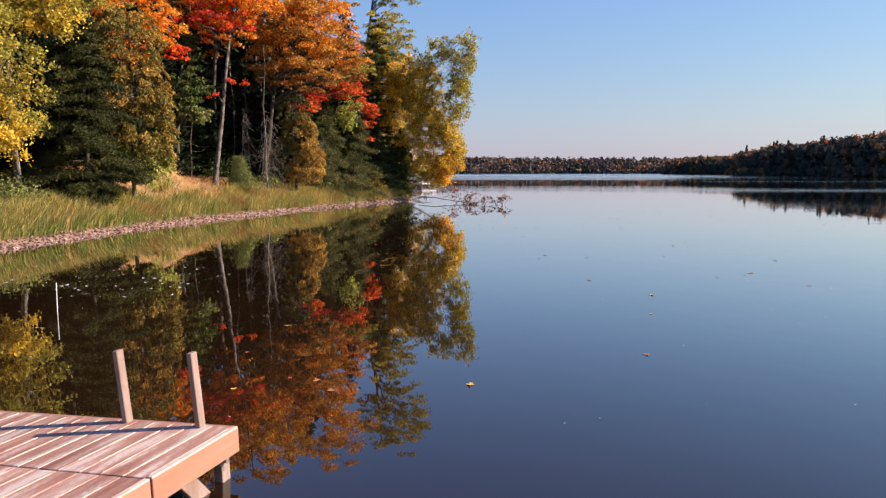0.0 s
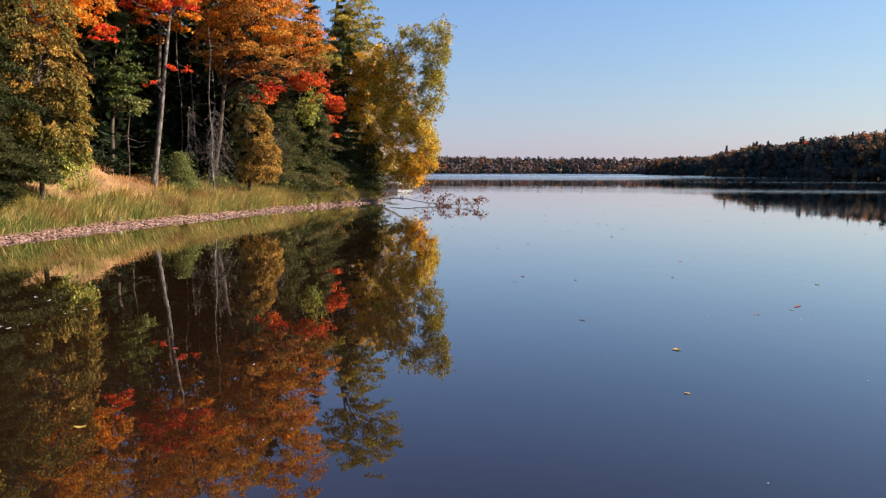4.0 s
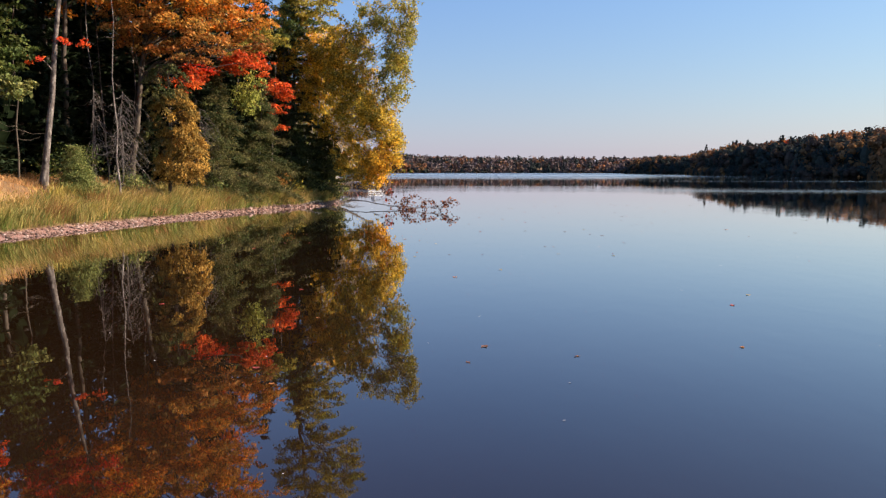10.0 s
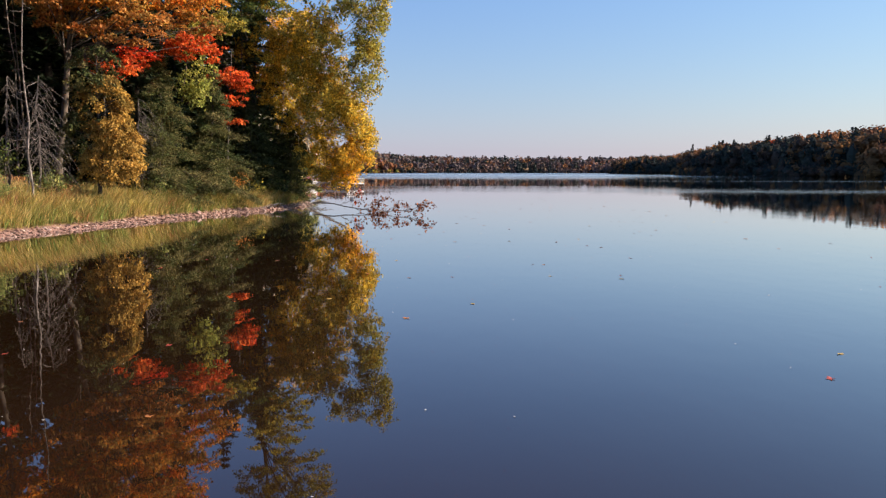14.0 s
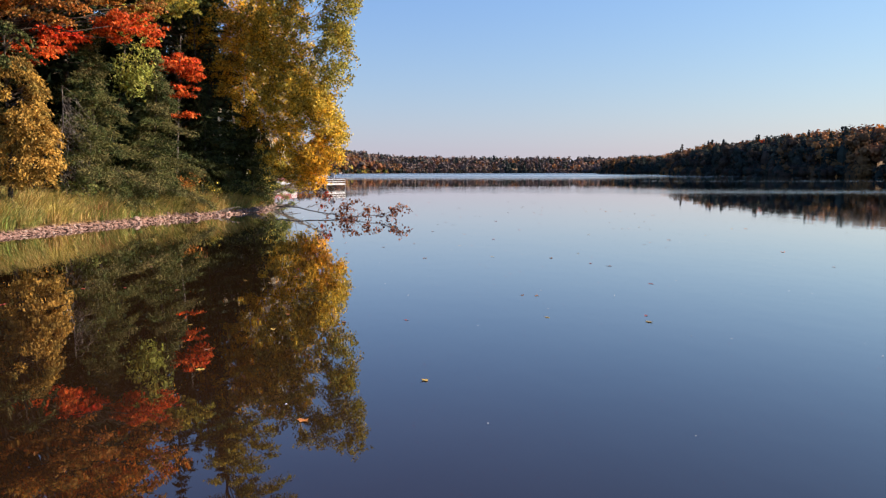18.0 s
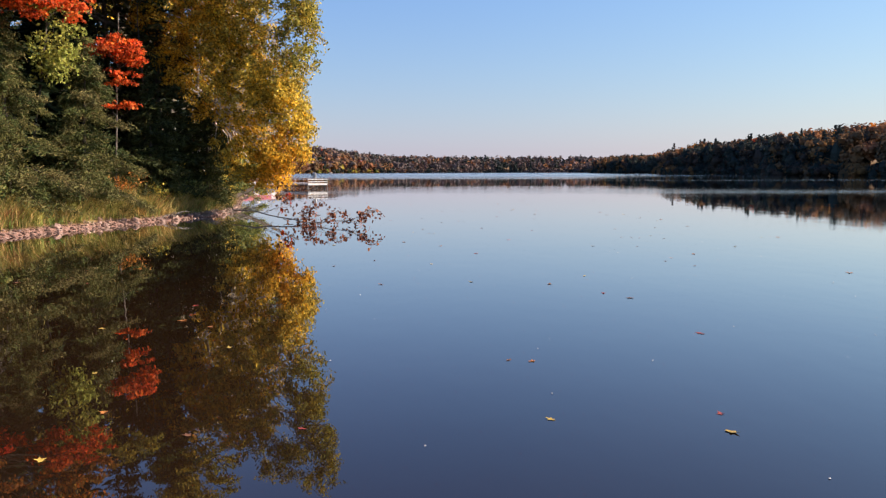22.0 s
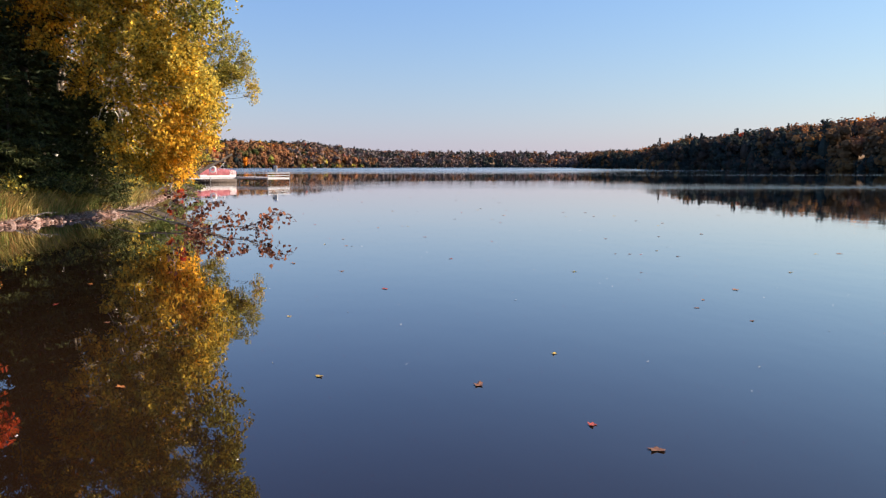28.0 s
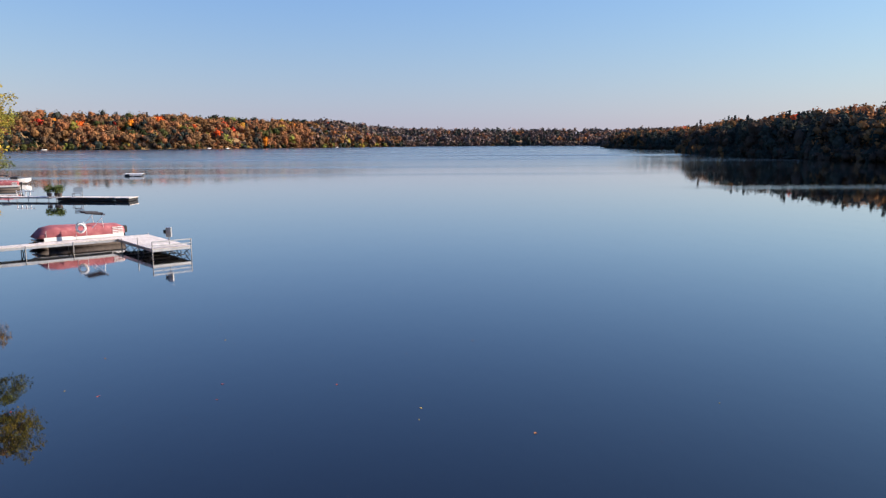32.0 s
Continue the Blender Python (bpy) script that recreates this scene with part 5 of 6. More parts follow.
def fallen_limb():
    o = np.array([-0.5, 51.6, zg(-0.5, 51.6)])
    ob = thing("fallen_branch", tuple(o), "fallen branch with withered red-brown leaves lying out over the water", "fallen branch")
    # (course, thickness, side twigs, leaf clusters on their ends)
    runs = [([(-0.5, 51.6, 0.30), (0.7, 49.9, 0.28), (2.0, 48.0, 0.10), (2.9, 46.9, 0.07), (4.1, 46.1, 0.14), (4.55, 45.9, 0.28), (4.95, 45.5, 0.62)], 0.030, 30, 0.85),
            ([(1.6, 48.6, 0.14), (1.75, 48.9, 0.7), (1.7, 49.2, 1.3)], 0.018, 12, 0.95), ([(2.4, 47.5, 0.09), (2.55, 47.6, 0.45), (2.95, 47.5, 0.72)], 0.014, 10, 0.9),
            ([(3.2, 46.7, 0.08), (3.5, 46.3, 0.30), (3.9, 45.9, 0.50)], 0.012, 8, 0.8), ([(4.0, 46.1, 0.13), (4.4, 45.4, 0.18), (4.8, 44.6, 0.22)], 0.012, 9, 0.85),
            ([(0.9, 49.6, 0.26), (1.4, 49.0, 0.45), (2.1, 48.7, 0.55)], 0.015, 9, 0.6), ([(1.8, 48.3, 0.12), (2.5, 48.2, 0.10), (3.2, 47.8, 0.28)], 0.014, 10, 0.7),
            ([(2.9, 46.9, 0.07), (2.9, 46.2, 0.16), (3.2, 45.6, 0.12)], 0.011, 8, 0.7)]
    twigs, leaf, ton, face = [], [], [], []
    for k, (course, thick, count, odds) in enumerate(runs):
        st = curve(np.array(course) - o, thick, 0.005)
        branches(ob, "stem", [st], DEADWOOD)
        lo = 0.35 if k == 0 else 0.25
        for _ in range(count):
            a = point_on(st, rng.uniform(lo, 1.0))
            d = unit(rng.normal(size=3) + np.array([0.5, -0.3, 0.2])) * rng.uniform(0.12, 0.48)
            e = a + d
            e[2] = max(e[2], 0.07 - o[2])
            twigs.append(bent(a, e, 0.007, 0.0025, 5, 0.05, 0.25))
            if rng.random() < odds:
                n = int(rng.integers(3, 10))
                leaf.append(e + rng.normal(size=(n, 3)) * np.array([0.075, 0.075, 0.07]) - np.array([0, 0, 0.04]))
                ton.append(tones_for("red" if k == 1 and rng.random() < 0.4 else "dry", n) * (0.7 if k == 1 else 1.0))
    branches(ob, "twig_work", twigs, DEADWOOD, 4)["kind"] = "stuff"
    p = np.concatenate(leaf)
    p[:, 2] = np.maximum(p[:, 2], 0.05 - o[2])
    v, f, t = cards(p, 0.125, np.concatenate(ton), 0.72, 0.0, np.repeat(np.array([[0, 0, -0.7]]), len(p), 0) + rng.normal(size=(len(p), 3)) * 0.5)
    mesh_object("withered_leaves", v, f, LEAF, ob, "withered red-brown leaves", tones=t)


fallen_limb()
ob = thing("leaning_log", (-3.0, 63.2, zg(-3.0, 63.2)), "dead trunk leaning out over the water, coloured dark for its shade", "log")
o = np.array([-3.0, 63.2, zg(-3.0, 63.2)])
main = bent((0, 0, -0.1), np.array([0.9, 66.2, 2.3]) - o, 0.13, 0.05, 9, 0.02, 0.05)
log_paths = [main] + [bent(point_on(main, q), point_on(main, q) + rng.normal(size=3) * 0.5 + np.array([0.2, 0, 0.2]), 0.025, 0.006, 5, 0, 0.2) for q in (0.35, 0.5, 0.62, 0.75, 0.86, 0.95)]
# dark bark rather than bleached wood: the log's shade is in its colour
branches(ob, "trunk", log_paths, BARK_DARK, 8)

for bx, by, n, up, label in ((-8.7, 39.5, 70, 2.6, "tangle of grey dead twigs hanging at the forest edge"), (-10.2, 40.6, 50, 2.4, "tangle of grey dead twigs hanging at the forest edge"),
                             (-6.9, 44.0, 45, 2.6, "tangle of grey dead twigs hanging at the forest edge")):
    z = zg(bx, by)
    ob = thing("dead_brush", (bx, by, z), label, "brushwood", "dead brush at the forest edge")
    paths = []
    dead = bent((0, 0, -0.1), (0.3, -0.2, up + 1.6), 0.05, 0.015, 8, 0, 0.08)
    for _ in range(n):
        a = point_on(dead, rng.uniform(0.25, 1.0))
        az, ln = rng.uniform(-1.9, 0.6), rng.uniform(0.3, 1.25)
        e = a + np.array([np.cos(az) * ln, np.sin(az) * ln, -rng.uniform(0.4, 1.3) * ln - 0.15])
        e[2] = max(e[2], 0.05)
        bough = bent(a, e, 0.010, 0.003, 7, -0.10, 0.10)
        paths.append(bough)
        for _ in range(2):
            b = point_on(bough, rng.uniform(0.3, 0.9))
            paths.append(bent(b, b + np.array([rng.normal() * 0.14, rng.normal() * 0.14, -rng.uniform(0.1, 0.35)]), 0.005, 0.002, 4, 0, 0.1))
    branches(ob, "trunk", [dead], BARK_GREY, 7)
    branches(ob, "brushwood", paths, BARK_GREY, 4)["kind"] = "stuff"

ob = thing("fallen_log", (-8.5, 41.0, zg(-8.5, 41.0)), "short bleached log lying in the bank grass", "log")
branches(ob, "trunk", [bent((-0.75, -0.45, 0.10), (0.75, 0.35, 0.22), 0.075, 0.05, 7, 0, 0.04)], DEADWOOD, 8)
branches(ob, "broken_limb", [bent((0.2, 0.05, 0.18), (0.75, -0.35, 0.34), 0.03, 0.012, 5, 0, 0.1)], DEADWOOD, 6)

for bx, by, sx in ((-0.9, 54.3, 1.0), (-1.6, 51.9, 0.7), (-2.6, 49.9, 0.6)):
    ob = thing("driftwood", (bx, by, zg(bx, by)), "bleached driftwood twigs washed up on the gravel", "driftwood", "driftwood on the point")
    paths = []
    for _ in range(14):
        a = rng.normal(size=3) * np.array([0.3, 0.3, 0]) * sx + np.array([0, 0, 0.06])
        e = a + np.array([rng.uniform(0.2, 1.2), rng.uniform(-0.9, 0.4), rng.uniform(0.0, 0.35)]) * sx
        paths.append(bent(a, e, 0.018, 0.006, 6, -0.12, 0.3))
    branches(ob, "brushwood", paths, DEADWOOD, 5)["kind"] = "stuff"


def shrub(name, label, x, y, h, r, pal, n, leaf=0.10, group="shrubs on the bank"):
    z = zg(x, y)
    ob = thing(name, (x, y, z), label, "shrub", group)
    paths, pts, ton = [], [], []
    for _ in range(max(8, n // 60)):
        e = np.array([rng.normal() * r * 0.5, rng.normal() * r * 0.5, h * rng.uniform(0.35, 1.0)])
        paths.append(bent((rng.normal() * 0.06, rng.normal() * 0.06, -0.05), e, 0.014, 0.004, 5, 0, 0.15))
        pts.append(e + rng.normal(size=(60, 3)) * np.array([0.26, 0.26, 0.2]) * (0.35 + 0.6 * r))
        ton.append(tones_for(pal, 60))
    branches(ob, "stem_work", paths, BARK_DARK, 4)["kind"] = "stuff"
    p = np.concatenate(pts)
    p[:, 2] = np.maximum(p[:, 2], 0.05)
    v, f, t = cards(p, leaf, np.concatenate(ton), 0.7)
    mesh_object("leaves", v, f, LEAF, ob, tones=t, kind="stuff")


for x, y, h, r, pal, n in ((-4.9, 47.6, 1.3, 0.6, "dry", 700), (-4.0, 49.2, 1.1, 0.6, "rust", 600), (-6.4, 43.9, 1.0, 0.6, "mossy", 800), (-3.2, 50.9, 1.0, 0.6, "olive", 700),
                           (-2.4, 52.3, 1.2, 0.7, "mossy", 900), (-8.4, 40.0, 1.2, 0.8, "mossy", 900), (-12.6, 26.6, 1.1, 0.9, "green", 900),
                           (-13.0, 23.0, 0.9, 0.8, "mossy", 800), (-2.2, 56.5, 1.6, 0.8, "olive", 900), (-3.0, 59.0, 1.8, 1.0, "yellow", 1000), (-4.2, 70.0, 2.2, 1.2, "mossy", 1200), (-5.0, 74.5, 2.0, 1.2, "gold", 1100),
                           (-7.0, 83.0, 1.6, 1.0, "olive", 900), (-10.4, 92.5, 1.4, 1.0, "olive", 800), (-7.6, 43.0, 1.6, 0.8, "brown", 900), (-10.6, 39.8, 1.6, 1.0, "green", 900), (-5.3, 46.3, 1.0, 0.7, "mossy", 700), (-11.8, 98.8, 2.6, 1.5, "brown", 1500), (-14.0, 100.2, 2.4, 1.5, "olive", 1200)):
    shrub("shrub", {"dry": "shrub with withered red-brown leaves", "rust": "low shrub with rusty leaves", "green": "low green shrub in the shade", "gold": "golden-leaved shrub by the water",
                    "yellow": "yellow-leaved shrub by the water", "brown": "brown-leaved shrub at the forest edge"}.get(pal, "olive-green low shrub on the bank"), x, y, h, r, pal, n)


# ---- floating leaves and flecks ----
def leaf_mesh(k):
    r = np.random.default_rng(100 + k)
    n = 9
    ang = np.linspace(0, 2 * np.pi, n, endpoint=False)
    rad = np.where(np.arange(n) % 2 == 0, 1.0, 0.52) * r.uniform(0.8, 1.15, n)
    vs = [(0, 0, 0.004)] + [(rad[i] * math.cos(ang[i]), 0.8 * rad[i] * math.sin(ang[i]), 0.006 + 0.22 * r.random() * (rad[i] ** 2)) for i in range(n)]
    bm = bmesh.new()
    bv = [bm.verts.new(v) for v in vs]
    for i in range(n):
        bm.faces.new((bv[0], bv[1 + i], bv[1 + (i + 1) % n]))
    ext = bmesh.ops.extrude_face_region(bm, geom=list(bm.faces))["geom"]
    bmesh.ops.translate(bm, verts=[g for g in ext if isinstance(g, bmesh.types.BMVert)], vec=(0, 0, 0.03))
    me = bpy.data.meshes.new("floating_leaf")
    bm.to_mesh(me)
    bm.free()
    return me


LEAFCOLS = [("orange_fallen_leaf", (0.48, 0.17, 0.03)), ("yellow_fallen_leaf", (0.55, 0.36, 0.06)), ("brown_fallen_leaf", (0.22, 0.09, 0.035)), ("red_fallen_leaf", (0.42, 0.06, 0.03))]
leaf_kinds = []
for k, (nm, c) in enumerate(LEAFCOLS):
    mat = surface(nm, [(0.3, tuple(v * 0.6 for v in c)), (0.7, c)], 3, 0.6, 0.2, random=0.2)
    for j in range(2):
        me = leaf_mesh(2 * k + j)
        me.materials.append(mat)
        leaf_kinds.append((me, nm.split("_")[0]))
spots_l = np.concatenate([np.c_[rng.uniform(-2, 9, 60), rng.uniform(6, 34, 60)], np.c_[rng.uniform(-6, 16, 90), rng.uniform(22, 58, 90)], np.c_[rng.uniform(2, 24, 60), rng.uniform(34, 82, 60)]])
for (x, y), (me, colour) in zip(spots_l, (leaf_kinds[i] for i in rng.integers(0, len(leaf_kinds), len(spots_l)))):
    if lake_distance(np.array([(x, y)]))[0] > -0.5:
        continue
    ob = new("floating_leaf", me)
    s = rng.uniform(0.030, 0.062)
    ob.matrix_world = pose(x, y, 0.002, 0, 0, float(rng.uniform(0, 360))) @ Matrix.Diagonal((s, s, s, 1))
    tagged(ob, f"{colour} fallen leaf floating on the lake", "leaf", "leaves floating on the lake")
fl = np.concatenate([np.c_[rng.normal(-5.6, 1.2, 70), rng.normal(13.0, 1.1, 70)], np.c_[rng.uniform(-8, 14, 420), rng.uniform(3, 60, 420)]])
fl = fl[lake_distance(fl) < -0.4]
fv, ff, _ = cards(np.c_[fl, np.full(len(fl), 0.004)], np.r_[np.full(60, 0.07), np.full(len(fl) - 60, 0.024)], None, 0.6, 60.0)
FLECK = surface("pale_fleck", [(0.3, (0.45, 0.44, 0.40)), (0.7, (0.70, 0.69, 0.64))], 8, 0.7, 0.1)
fv[:, 2] = np.maximum(fv[:, 2], 0.003)
tagged(mesh_object("water_flecks", fv, ff, FLECK), "pale specks and bits of down floating on the water", "specks", kind="stuff")
ob = thing("marker_stake", (-5.14, 10.05, 0), "thin white stake standing in the shallow water", "stake")
bm = bmesh.new()
rod(bm, (0, 0, -0.9), (0.02, 0, 0.42), 0.008, 0.006)
part("stick", bm, WHITE, ob, smooth=True)

# ---- the pier with the pontoon boat ----
PIER = 35.5      # degrees, the pier's long axis from +x


def pier():
    o = Vector((-4.0, 105.6, 0.0))
    ob = new("pier")
    ob.matrix_world = pose(*o, 0, 0, PIER)
    tagged(ob, "bleached L-shaped boat pier on pipe legs", "pier")
    top = 0.60
    # walkway along -x to the shore
    for k in range(64):
        bm = bmesh.new()
        box(bm, (-0.10 - 0.20 * k, 1.82, top - 0.02), (0.188, 1.24, 0.04))
        part("board", bm, DOCK_GREY, ob)
    # arm towards -y
    for k in range(39):
        bm = bmesh.new()
        box(bm, (1.22, 2.44 - 0.20 * k - 0.10, top - 0.02), (2.44, 0.188, 0.04))
        part("board", bm, DOCK_GREY, ob)
    for y in (1.23, 2.41):
        bm = bmesh.new()
        box(bm, (-6.4, y, top - 0.12), (12.7, 0.05, 0.15))
        part("side_rail", bm, ALU, ob, bevel=0.004)
    for x in (0.03, 2.41):
        bm = bmesh.new()
        box(bm, (x, -1.45, top - 0.12), (0.05, 7.7, 0.15))
        part("side_rail", bm, ALU, ob, bevel=0.004)
    bm = bmesh.new()
    box(bm, (1.22, -5.32, top - 0.12), (2.44, 0.05, 0.15))
    part("side_rail", bm, ALU, ob, bevel=0.004)
    for x, y, h in ((-11.6, 1.2, 0.62), (-8.6, 1.2, 0.62), (-8.6, 2.44, 0.62), (-5.6, 1.2, 0.62), (-5.6, 2.44, 0.62), (-2.8, 1.2, 0.62), (-2.8, 2.44, 0.62), (0.0, 0.4, 0.7), (2.44, 2.3, 0.7), (2.44, -1.6, 0.7),
                    (0.0, -2.75, 1.06), (0.0, -5.34, 1.06), (2.44, -5.34, 1.06)):
        bm = bmesh.new()
        rod(bm, (x, y, -1.2), (x, y, h), 0.032, n=10)
        part("pipe_leg", bm, STEEL, ob, smooth=False)
    # crossed truss braces, under the walkway and along both sides of the arm
    for x in (-11.6, -8.6, -5.6, -2.8):
        for y0, y1 in ((1.2, 2.44), (2.44, 1.2)):
            bm = bmesh.new()
            rod(bm, (x, y0, 0.46), (x, y1, -0.35), 0.026)
            part("cross_brace", bm, TRUSS, ob)
    for x in (0.02, 2.42):
        for y0, y1 in ((0.3, -1.3), (-1.3, -2.7), (-2.7, -4.0), (-4.0, -5.3)):
            for z0, z1 in ((0.46, -0.10), (-0.10, 0.46)):
                bm = bmesh.new()
                rod(bm, (x, y0, z0), (x, y1, z1), 0.024)
                part("cross_brace", bm, TRUSS, ob)
    for y in (-0.8, -2.0, -3.3, -4.6):
        bm = bmesh.new()
        rod(bm, (0.05, y, 0.40), (2.40, y - 0.3, -0.05), 0.024)
        part("cross_brace", bm, TRUSS, ob)
    for k in range(5):
        bm = bmesh.new()
        box(bm, (1.22, 1.6 - 1.6 * k, top - 0.12), (2.34, 0.09, 0.14))
        part("joist", bm, TRUSS, ob)
    for z in (1.03, 0.78):
        bm = bmesh.new()
        box(bm, (1.22, -5.34, z), (2.44, 0.04, 0.07))
        part("hand_rail", bm, ALU, ob, bevel=0.004)
    return ob


pier()


def boat():
    ob = new("pontoon_boat")
    ob.matrix_world = pose(-7.8, 108.1, 0.0, 0, 0, PIER)
    tagged(ob, "pontoon boat under a faded red canvas cover beside the pier", "pontoon boat", "moored boats")
    for y in (-0.85, 0.85):
        bm = bmesh.new()
        rod(bm, (-2.2, y, 0.16), (2.75, y, 0.16), 0.30, n=18)
        rod(bm, (-2.95, y, 0.26), (-2.2, y, 0.16), 0.06, 0.30, 18)
        # planter colour on the float: the pier's shade is put into it
        part("pontoon", bm, POT_FLOAT_SHADE, ob, "pontoon float coloured dark for the shade by the pier", smooth=True)
    bm = bmesh.new()
    box(bm, (0, 0, 0.50), (5.5, 2.35, 0.10))
    part("deck", bm, ALU, ob, bevel=0.012)
    for y in (-1.16, 1.16):
        bm = bmesh.new()
        box(bm, (0.1, y, 0.68), (5.1, 0.04, 0.26))
        part("fence_panel", bm, WHITE, ob, "white side panel", bevel=0.006)
        for k in range(4):
            bm = bmesh.new()
            box(bm, (2.25, y * 1.035, 0.86 + 0.115 * k), (0.72, 0.03, 0.05))
            part("stripe", bm, WHITE, ob, "white stripe on the red cover", bevel=0.004)
        for x in (-2.3, -0.8, 0.8, 2.4):
            bm = bmesh.new()
            rod(bm, (x, y * 0.97, 0.5), (x, y * 0.97, 1.25), 0.018)
            part("rail_post", bm, ALU, ob)
    bm = bmesh.new()
    rings = []
    for x, z, w in ((-2.88, 0.78, 0.80), (-2.65, 1.02, 1.00), (-2.25, 1.34, 1.12), (-1.7, 1.46, 1.16), (-0.6, 1.42, 1.18), (0.2, 1.36, 1.18), (1.0, 1.42, 1.18), (1.9, 1.34, 1.18), (2.55, 1.30, 1.16), (2.72, 1.22, 1.10)):
        ring = [(-w, 0.74), (-w * 1.01, 0.74 + (z - 0.74) * 0.55), (-w * 0.90, z - 0.05), (-w * 0.45, z + 0.03), (0, z + 0.07), (w * 0.45, z + 0.03), (w * 0.90, z - 0.05), (w * 1.01, 0.74 + (z - 0.74) * 0.55), (w, 0.74)]
        rings.append([bm.verts.new((x + 0.02 * math.sin(9 * yy + 4 * x), yy, zz + 0.018 * math.sin(7 * x + 5 * yy))) for yy, zz in ring])
    for a, b in zip(rings, rings[1:]):
        for i in range(8):
            bm.faces.new((a[i], a[i + 1], b[i + 1], b[i]))
    bm.faces.new(rings[0][::-1])
    bm.faces.new(rings[-1])
    bmesh.ops.recalc_face_normals(bm, faces=list(bm.faces))
    part("canvas_cover", bm, CANVAS_RED, ob, "faded red canvas mooring cover", smooth=True)
    for y in (-1.1, 1.1):
        bm = bmesh.new()
        rod(bm, (0.55, y, 1.2), (1.45, y, 2.12), 0.024)
        rod(bm, (1.35, y, 1.25), (1.25, y, 1.92), 0.018)
        part("bimini_bow", bm, ALU, ob)
    bm = bmesh.new()
    rod(bm, (1.45, -1.12, 2.14), (1.45, 1.12, 2.14), 0.05)
    rod(bm, (0.35, -0.55, 2.27), (1.5, -0.55, 2.14), 0.07, 0.10, 10)
    rod(bm, (0.35, 0.55, 2.27), (1.5, 0.55, 2.14), 0.07, 0.10, 10)
    box(bm, (0.92, 0, 2.20), (1.1, 1.1, 0.09), pose(0, 0, 0, 0, 6, 0))
    part("bimini_canvas", bm, CANVAS_DARK, ob, "dark folded bimini canvas", smooth=False)
    bm = bmesh.new()
    box(bm, (3.02, 0, 0.92), (0.42, 0.38, 0.50))
    part("outboard_cowl", bm, RUBBER, ob, "black outboard motor", bevel=0.07)
    bm = bmesh.new()
    box(bm, (3.02, 0, 0.30), (0.16, 0.12, 0.95))
    part("outboard_leg", bm, RUBBER, ob, bevel=0.02)
    return ob


red_boat = boat()
copy_thing(red_boat, pose(-43.5, 172.0, 0.0, 0, 0, 20))

ob = thing("life_ring_stand", (-6.95, 106.30, 0.60), "white life ring on a curved pipe stand at the pier", "life ring")
bm = bmesh.new()
for k in range(20):
    a0, a1 = 2 * math.pi * k / 20, 2 * math.pi * (k + 1) / 20
    rod(bm, (0.27 * math.cos(a0), 0, 0.78 + 0.27 * math.sin(a0)), (0.27 * math.cos(a1), 0, 0.78 + 0.27 * math.sin(a1)), 0.085, n=8)
part("ring", bm, WHITE, ob, "white life ring", smooth=True)
for x in (-0.34, 0.34):
    bm = bmesh.new()
    rod(bm, (x, 0.06, 0), (x, 0.06, 0.95), 0.02)
    rod(bm, (x, 0.06, 0.95), (x * 0.4, 0.06, 1.2), 0.02)
    part("pipe", bm, ALU, ob)
ob = thing("power_pedestal", (-0.30, 102.9, 0.60), "grey electric pedestal on the end of the pier", "pedestal")
bm = bmesh.new()
rod(bm, (0, 0, 0), (0, 0, 0.55), 0.035)
part("pole", bm, STEEL, ob)
bm = bmesh.new()
box(bm, (0, 0, 0.85), (0.34, 0.22, 0.62))
part("cabinet", bm, ALU, ob, "pale grey cabinet", bevel=0.02)
bm = bmesh.new()
rod(bm, (-0.26, 0, 0.75), (-0.26, 0, 1.0), 0.07, 0.09)
part("lamp_head", bm, RUBBER, ob)


def second_dock():
    ob = new("floating_dock")
    ob.matrix_world = pose(-27.0, 150.3, 0.0, 0, 0, -10)
    tagged(ob, "long low dock with dark floats and pale decking", "dock")
    for k in range(27):
        bm = bmesh.new()
        box(bm, (-8.0 + 0.62 * k + 0.3, 0, 0.44), (0.59, 1.8, 0.06))
        part("board", bm, DOCK_GREY, ob)
    for k in range(2):
        bm = bmesh.new()
        box(bm, (2.9 + 3.6 * k, 0, 0.20), (3.3, 1.5, 0.34))
        part("float", bm, RUBBER, ob, "black float", bevel=0.05)
    for x in (-7.6, -5.0, -2.4, 0.2):
        for y in (-0.8, 0.8):
            bm = bmesh.new()
            rod(bm, (x, y, -1.2), (x, y, 0.62), 0.035)
            part("post", bm, STEEL, ob)
    for y in (-0.85, 0.85):
        bm = bmesh.new()
        box(bm, (-3.6, y, 0.36), (8.6, 0.05, 0.10))
        part("side_rail", bm, STEEL, ob)
    bm = bmesh.new()
    box(bm, (9.7, 0.1, 0.42), (1.8, 2.4, 0.08))
    part("end_platform", bm, DOCK_GREY, ob)
    bm = bmesh.new()
    box(bm, (9.7, 0.1, 0.20), (1.7, 2.3, 0.36))
    part("float", bm, RUBBER, ob, bevel=0.05)
    for x in (-5.0, -4.4, -3.8, -3.2):
        bm = bmesh.new()
        box(bm, (x, 0.8, 0.86), (0.10, 0.05, 0.66))
        box(bm, (x + 0.3, 0.8, 1.05), (0.62, 0.04, 0.08))
        part("railing", bm, WHITE, ob, "white railing")
    return ob


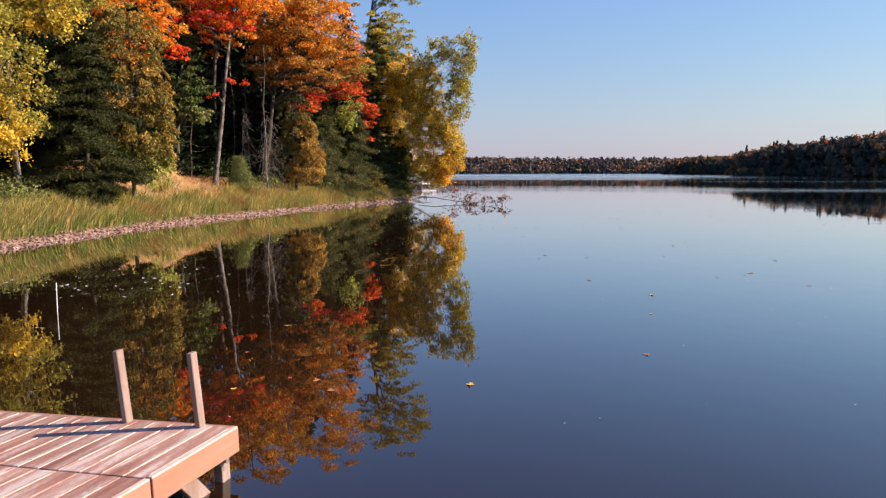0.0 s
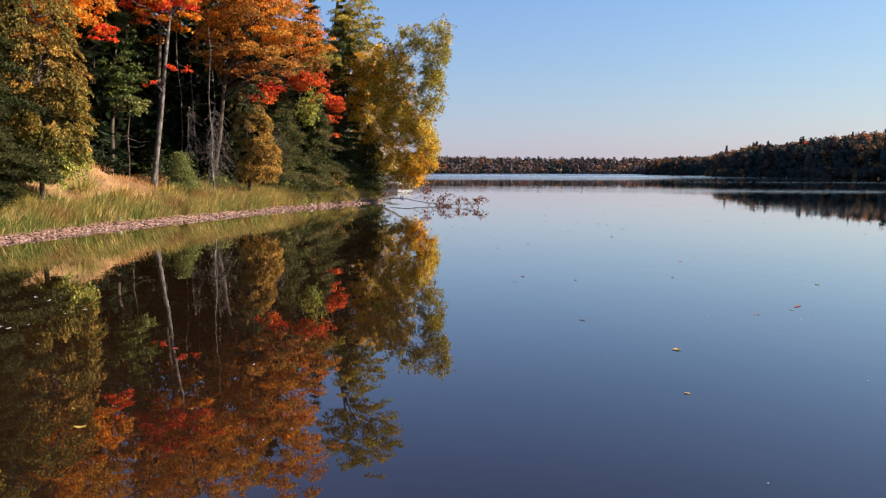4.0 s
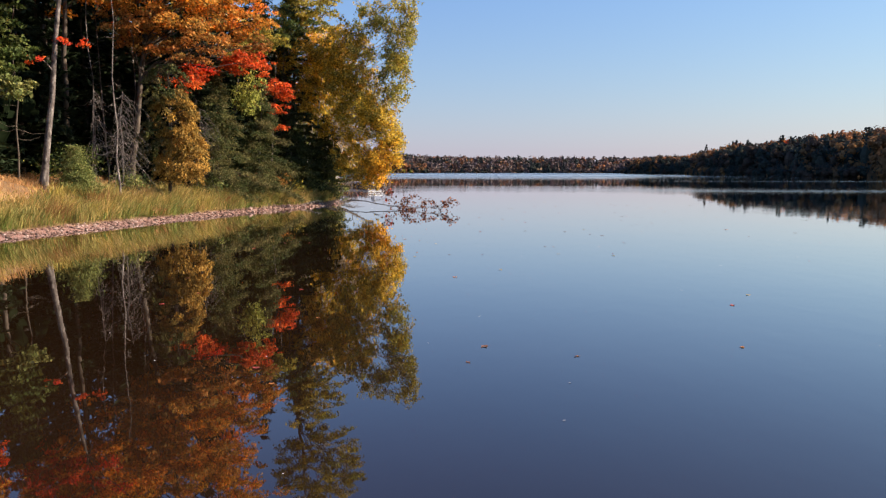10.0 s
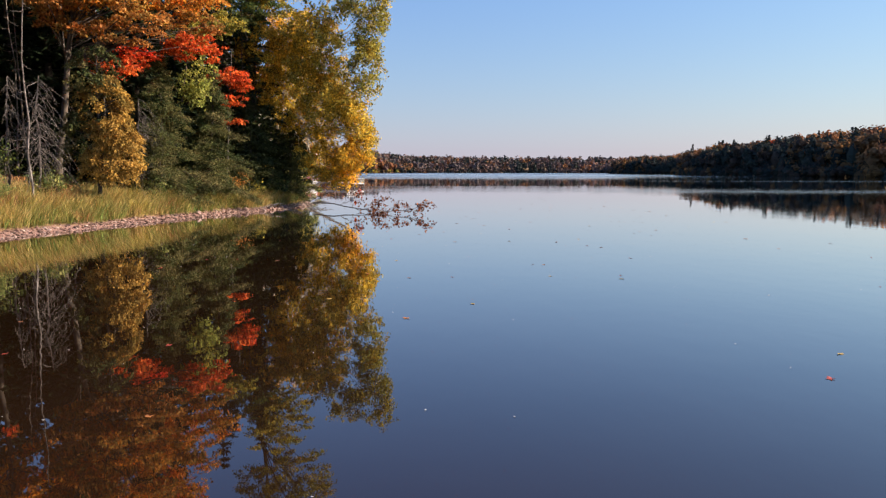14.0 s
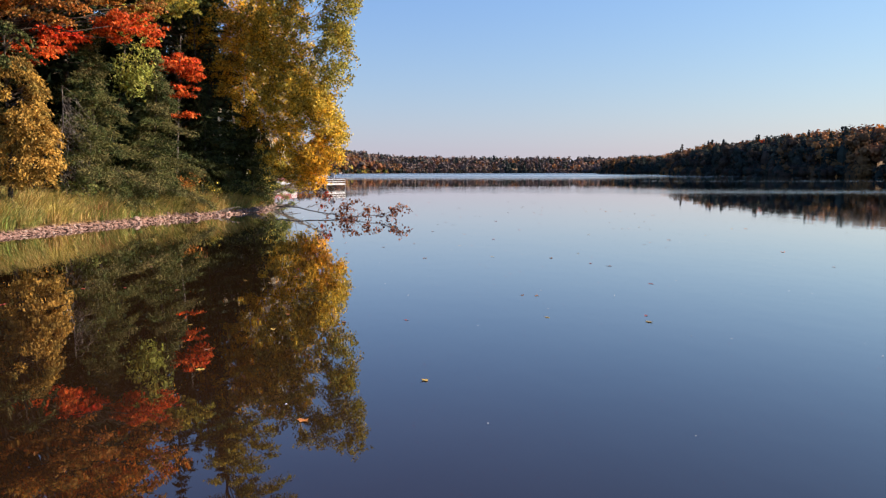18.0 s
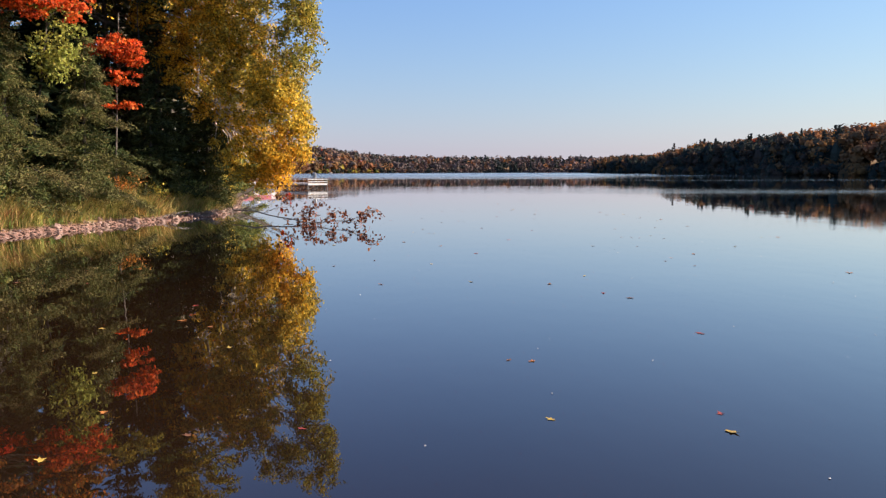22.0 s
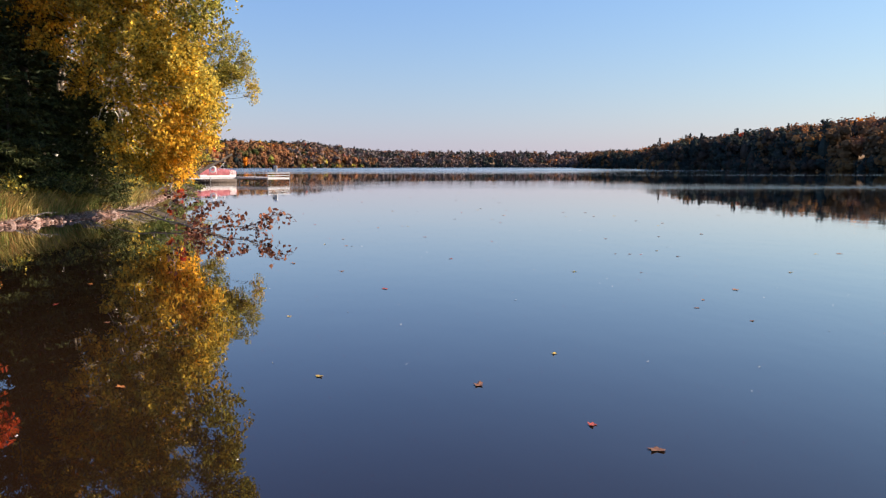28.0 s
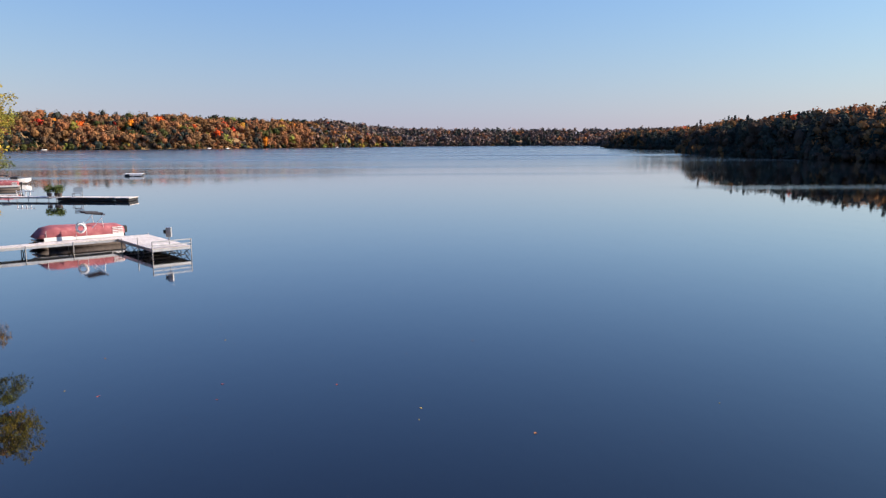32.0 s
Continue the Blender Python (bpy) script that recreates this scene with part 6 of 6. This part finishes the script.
second_dock()
for x, y in ((-27.2, 150.4), (-25.9, 150.2), (-26.5, 150.8)):
    ob = thing("potted_shrub", (x, y, 0.47), "dark green shrub in a dark pot on the dock", "potted plant", "potted shrubs on the dock")
    bm = bmesh.new()
    rod(bm, (0, 0, 0), (0, 0, 0.45), 0.22, 0.30, 12)
    part("pot", bm, POT_FLOAT_SHADE, ob)
    p = unit(rng.normal(size=(420, 3))) * (rng.random((420, 1)) ** 0.4) * np.array([0.62, 0.62, 0.55]) + np.array([0, 0, 0.95])
    v, f, t = cards(p, 0.16, tones_for("green", 420), 0.6)
    mesh_object("foliage", v, f, LEAF, ob, tones=t)
ob = thing("dock_chair", (-23.6, 149.7, 0.47), "grey slatted chair on the low dock", "chair")
for x in (-0.5, 0.5):
    for y in (-0.25, 0.25):
        bm = bmesh.new()
        box(bm, (x, y, 0.22), (0.06, 0.06, 0.44))
        part("leg", bm, STEEL, ob)
bm = bmesh.new()
box(bm, (0, 0, 0.46), (1.12, 0.56, 0.05))
part("seat", bm, STEEL, ob)
for k in range(5):
    bm = bmesh.new()
    box(bm, (0, 0.28, 0.58 + 0.13 * k), (1.12, 0.03, 0.07))
    part("back_slat", bm, STEEL, ob)


def white_boat(m, label):
    ob = new("motor_boat")
    ob.matrix_world = m
    tagged(ob, label, "motor boat", "moored boats")
    bm = bmesh.new()
    rows = []
    for x, w, z0, z1 in ((-2.6, 0.95, 0.0, 0.75), (-1.0, 1.05, -0.1, 0.78), (0.8, 1.0, -0.1, 0.85), (2.0, 0.6, 0.05, 0.95), (2.7, 0.08, 0.5, 1.05)):
        rows.append([bm.verts.new((x, yy, zz)) for yy, zz in ((-w, z1), (-w * 0.8, z0 + 0.2), (0, z0), (w * 0.8, z0 + 0.2), (w, z1))])
    for a, b in zip(rows, rows[1:]):
        for i in range(4):
            bm.faces.new((a[i], a[i + 1], b[i + 1], b[i]))
        bm.faces.new((a[4], a[0], b[0], b[4]))
    bm.faces.new(rows[0])
    bmesh.ops.recalc_face_normals(bm, faces=list(bm.faces))
    part("hull", bm, WHITE, ob, bevel=0.0)
    bm = bmesh.new()
    box(bm, (0.2, 0, 1.05), (1.2, 1.3, 0.42))
    part("windscreen_frame", bm, RUBBER, ob, bevel=0.08)
    return ob


white_boat(pose(-49.5, 190, 0, 0, 0, 15), "white motor boat moored beside a dock")
ob = thing("swim_raft", (-38.0, 218.4, 0.0), "white swim raft on black floats anchored in the lake", "raft", turn=8)
for x in (-0.9, 0.9):
    bm = bmesh.new()
    box(bm, (x, 0, 0.2), (1.5, 2.4, 0.55))
    part("float", bm, RUBBER, ob, "black float", bevel=0.06)
for k in range(9):
    bm = bmesh.new()
    box(bm, (-1.64 + 0.41 * k, 0, 0.52), (0.39, 2.8, 0.08))
    part("board", bm, WHITE, ob)
bm = bmesh.new()
box(bm, (0.5, -1.42, 0.30), (2.4, 0.04, 0.34))
part("skirt", bm, WHITE, ob)

for x, y, turn in ((-300, 800, 40), (-168, 905, 60), (-150, 915, 60), (-36, 1095, 50)):
    white_boat(pose(x, y, 0, 0, 0, turn), "white boat lying at the far shore")
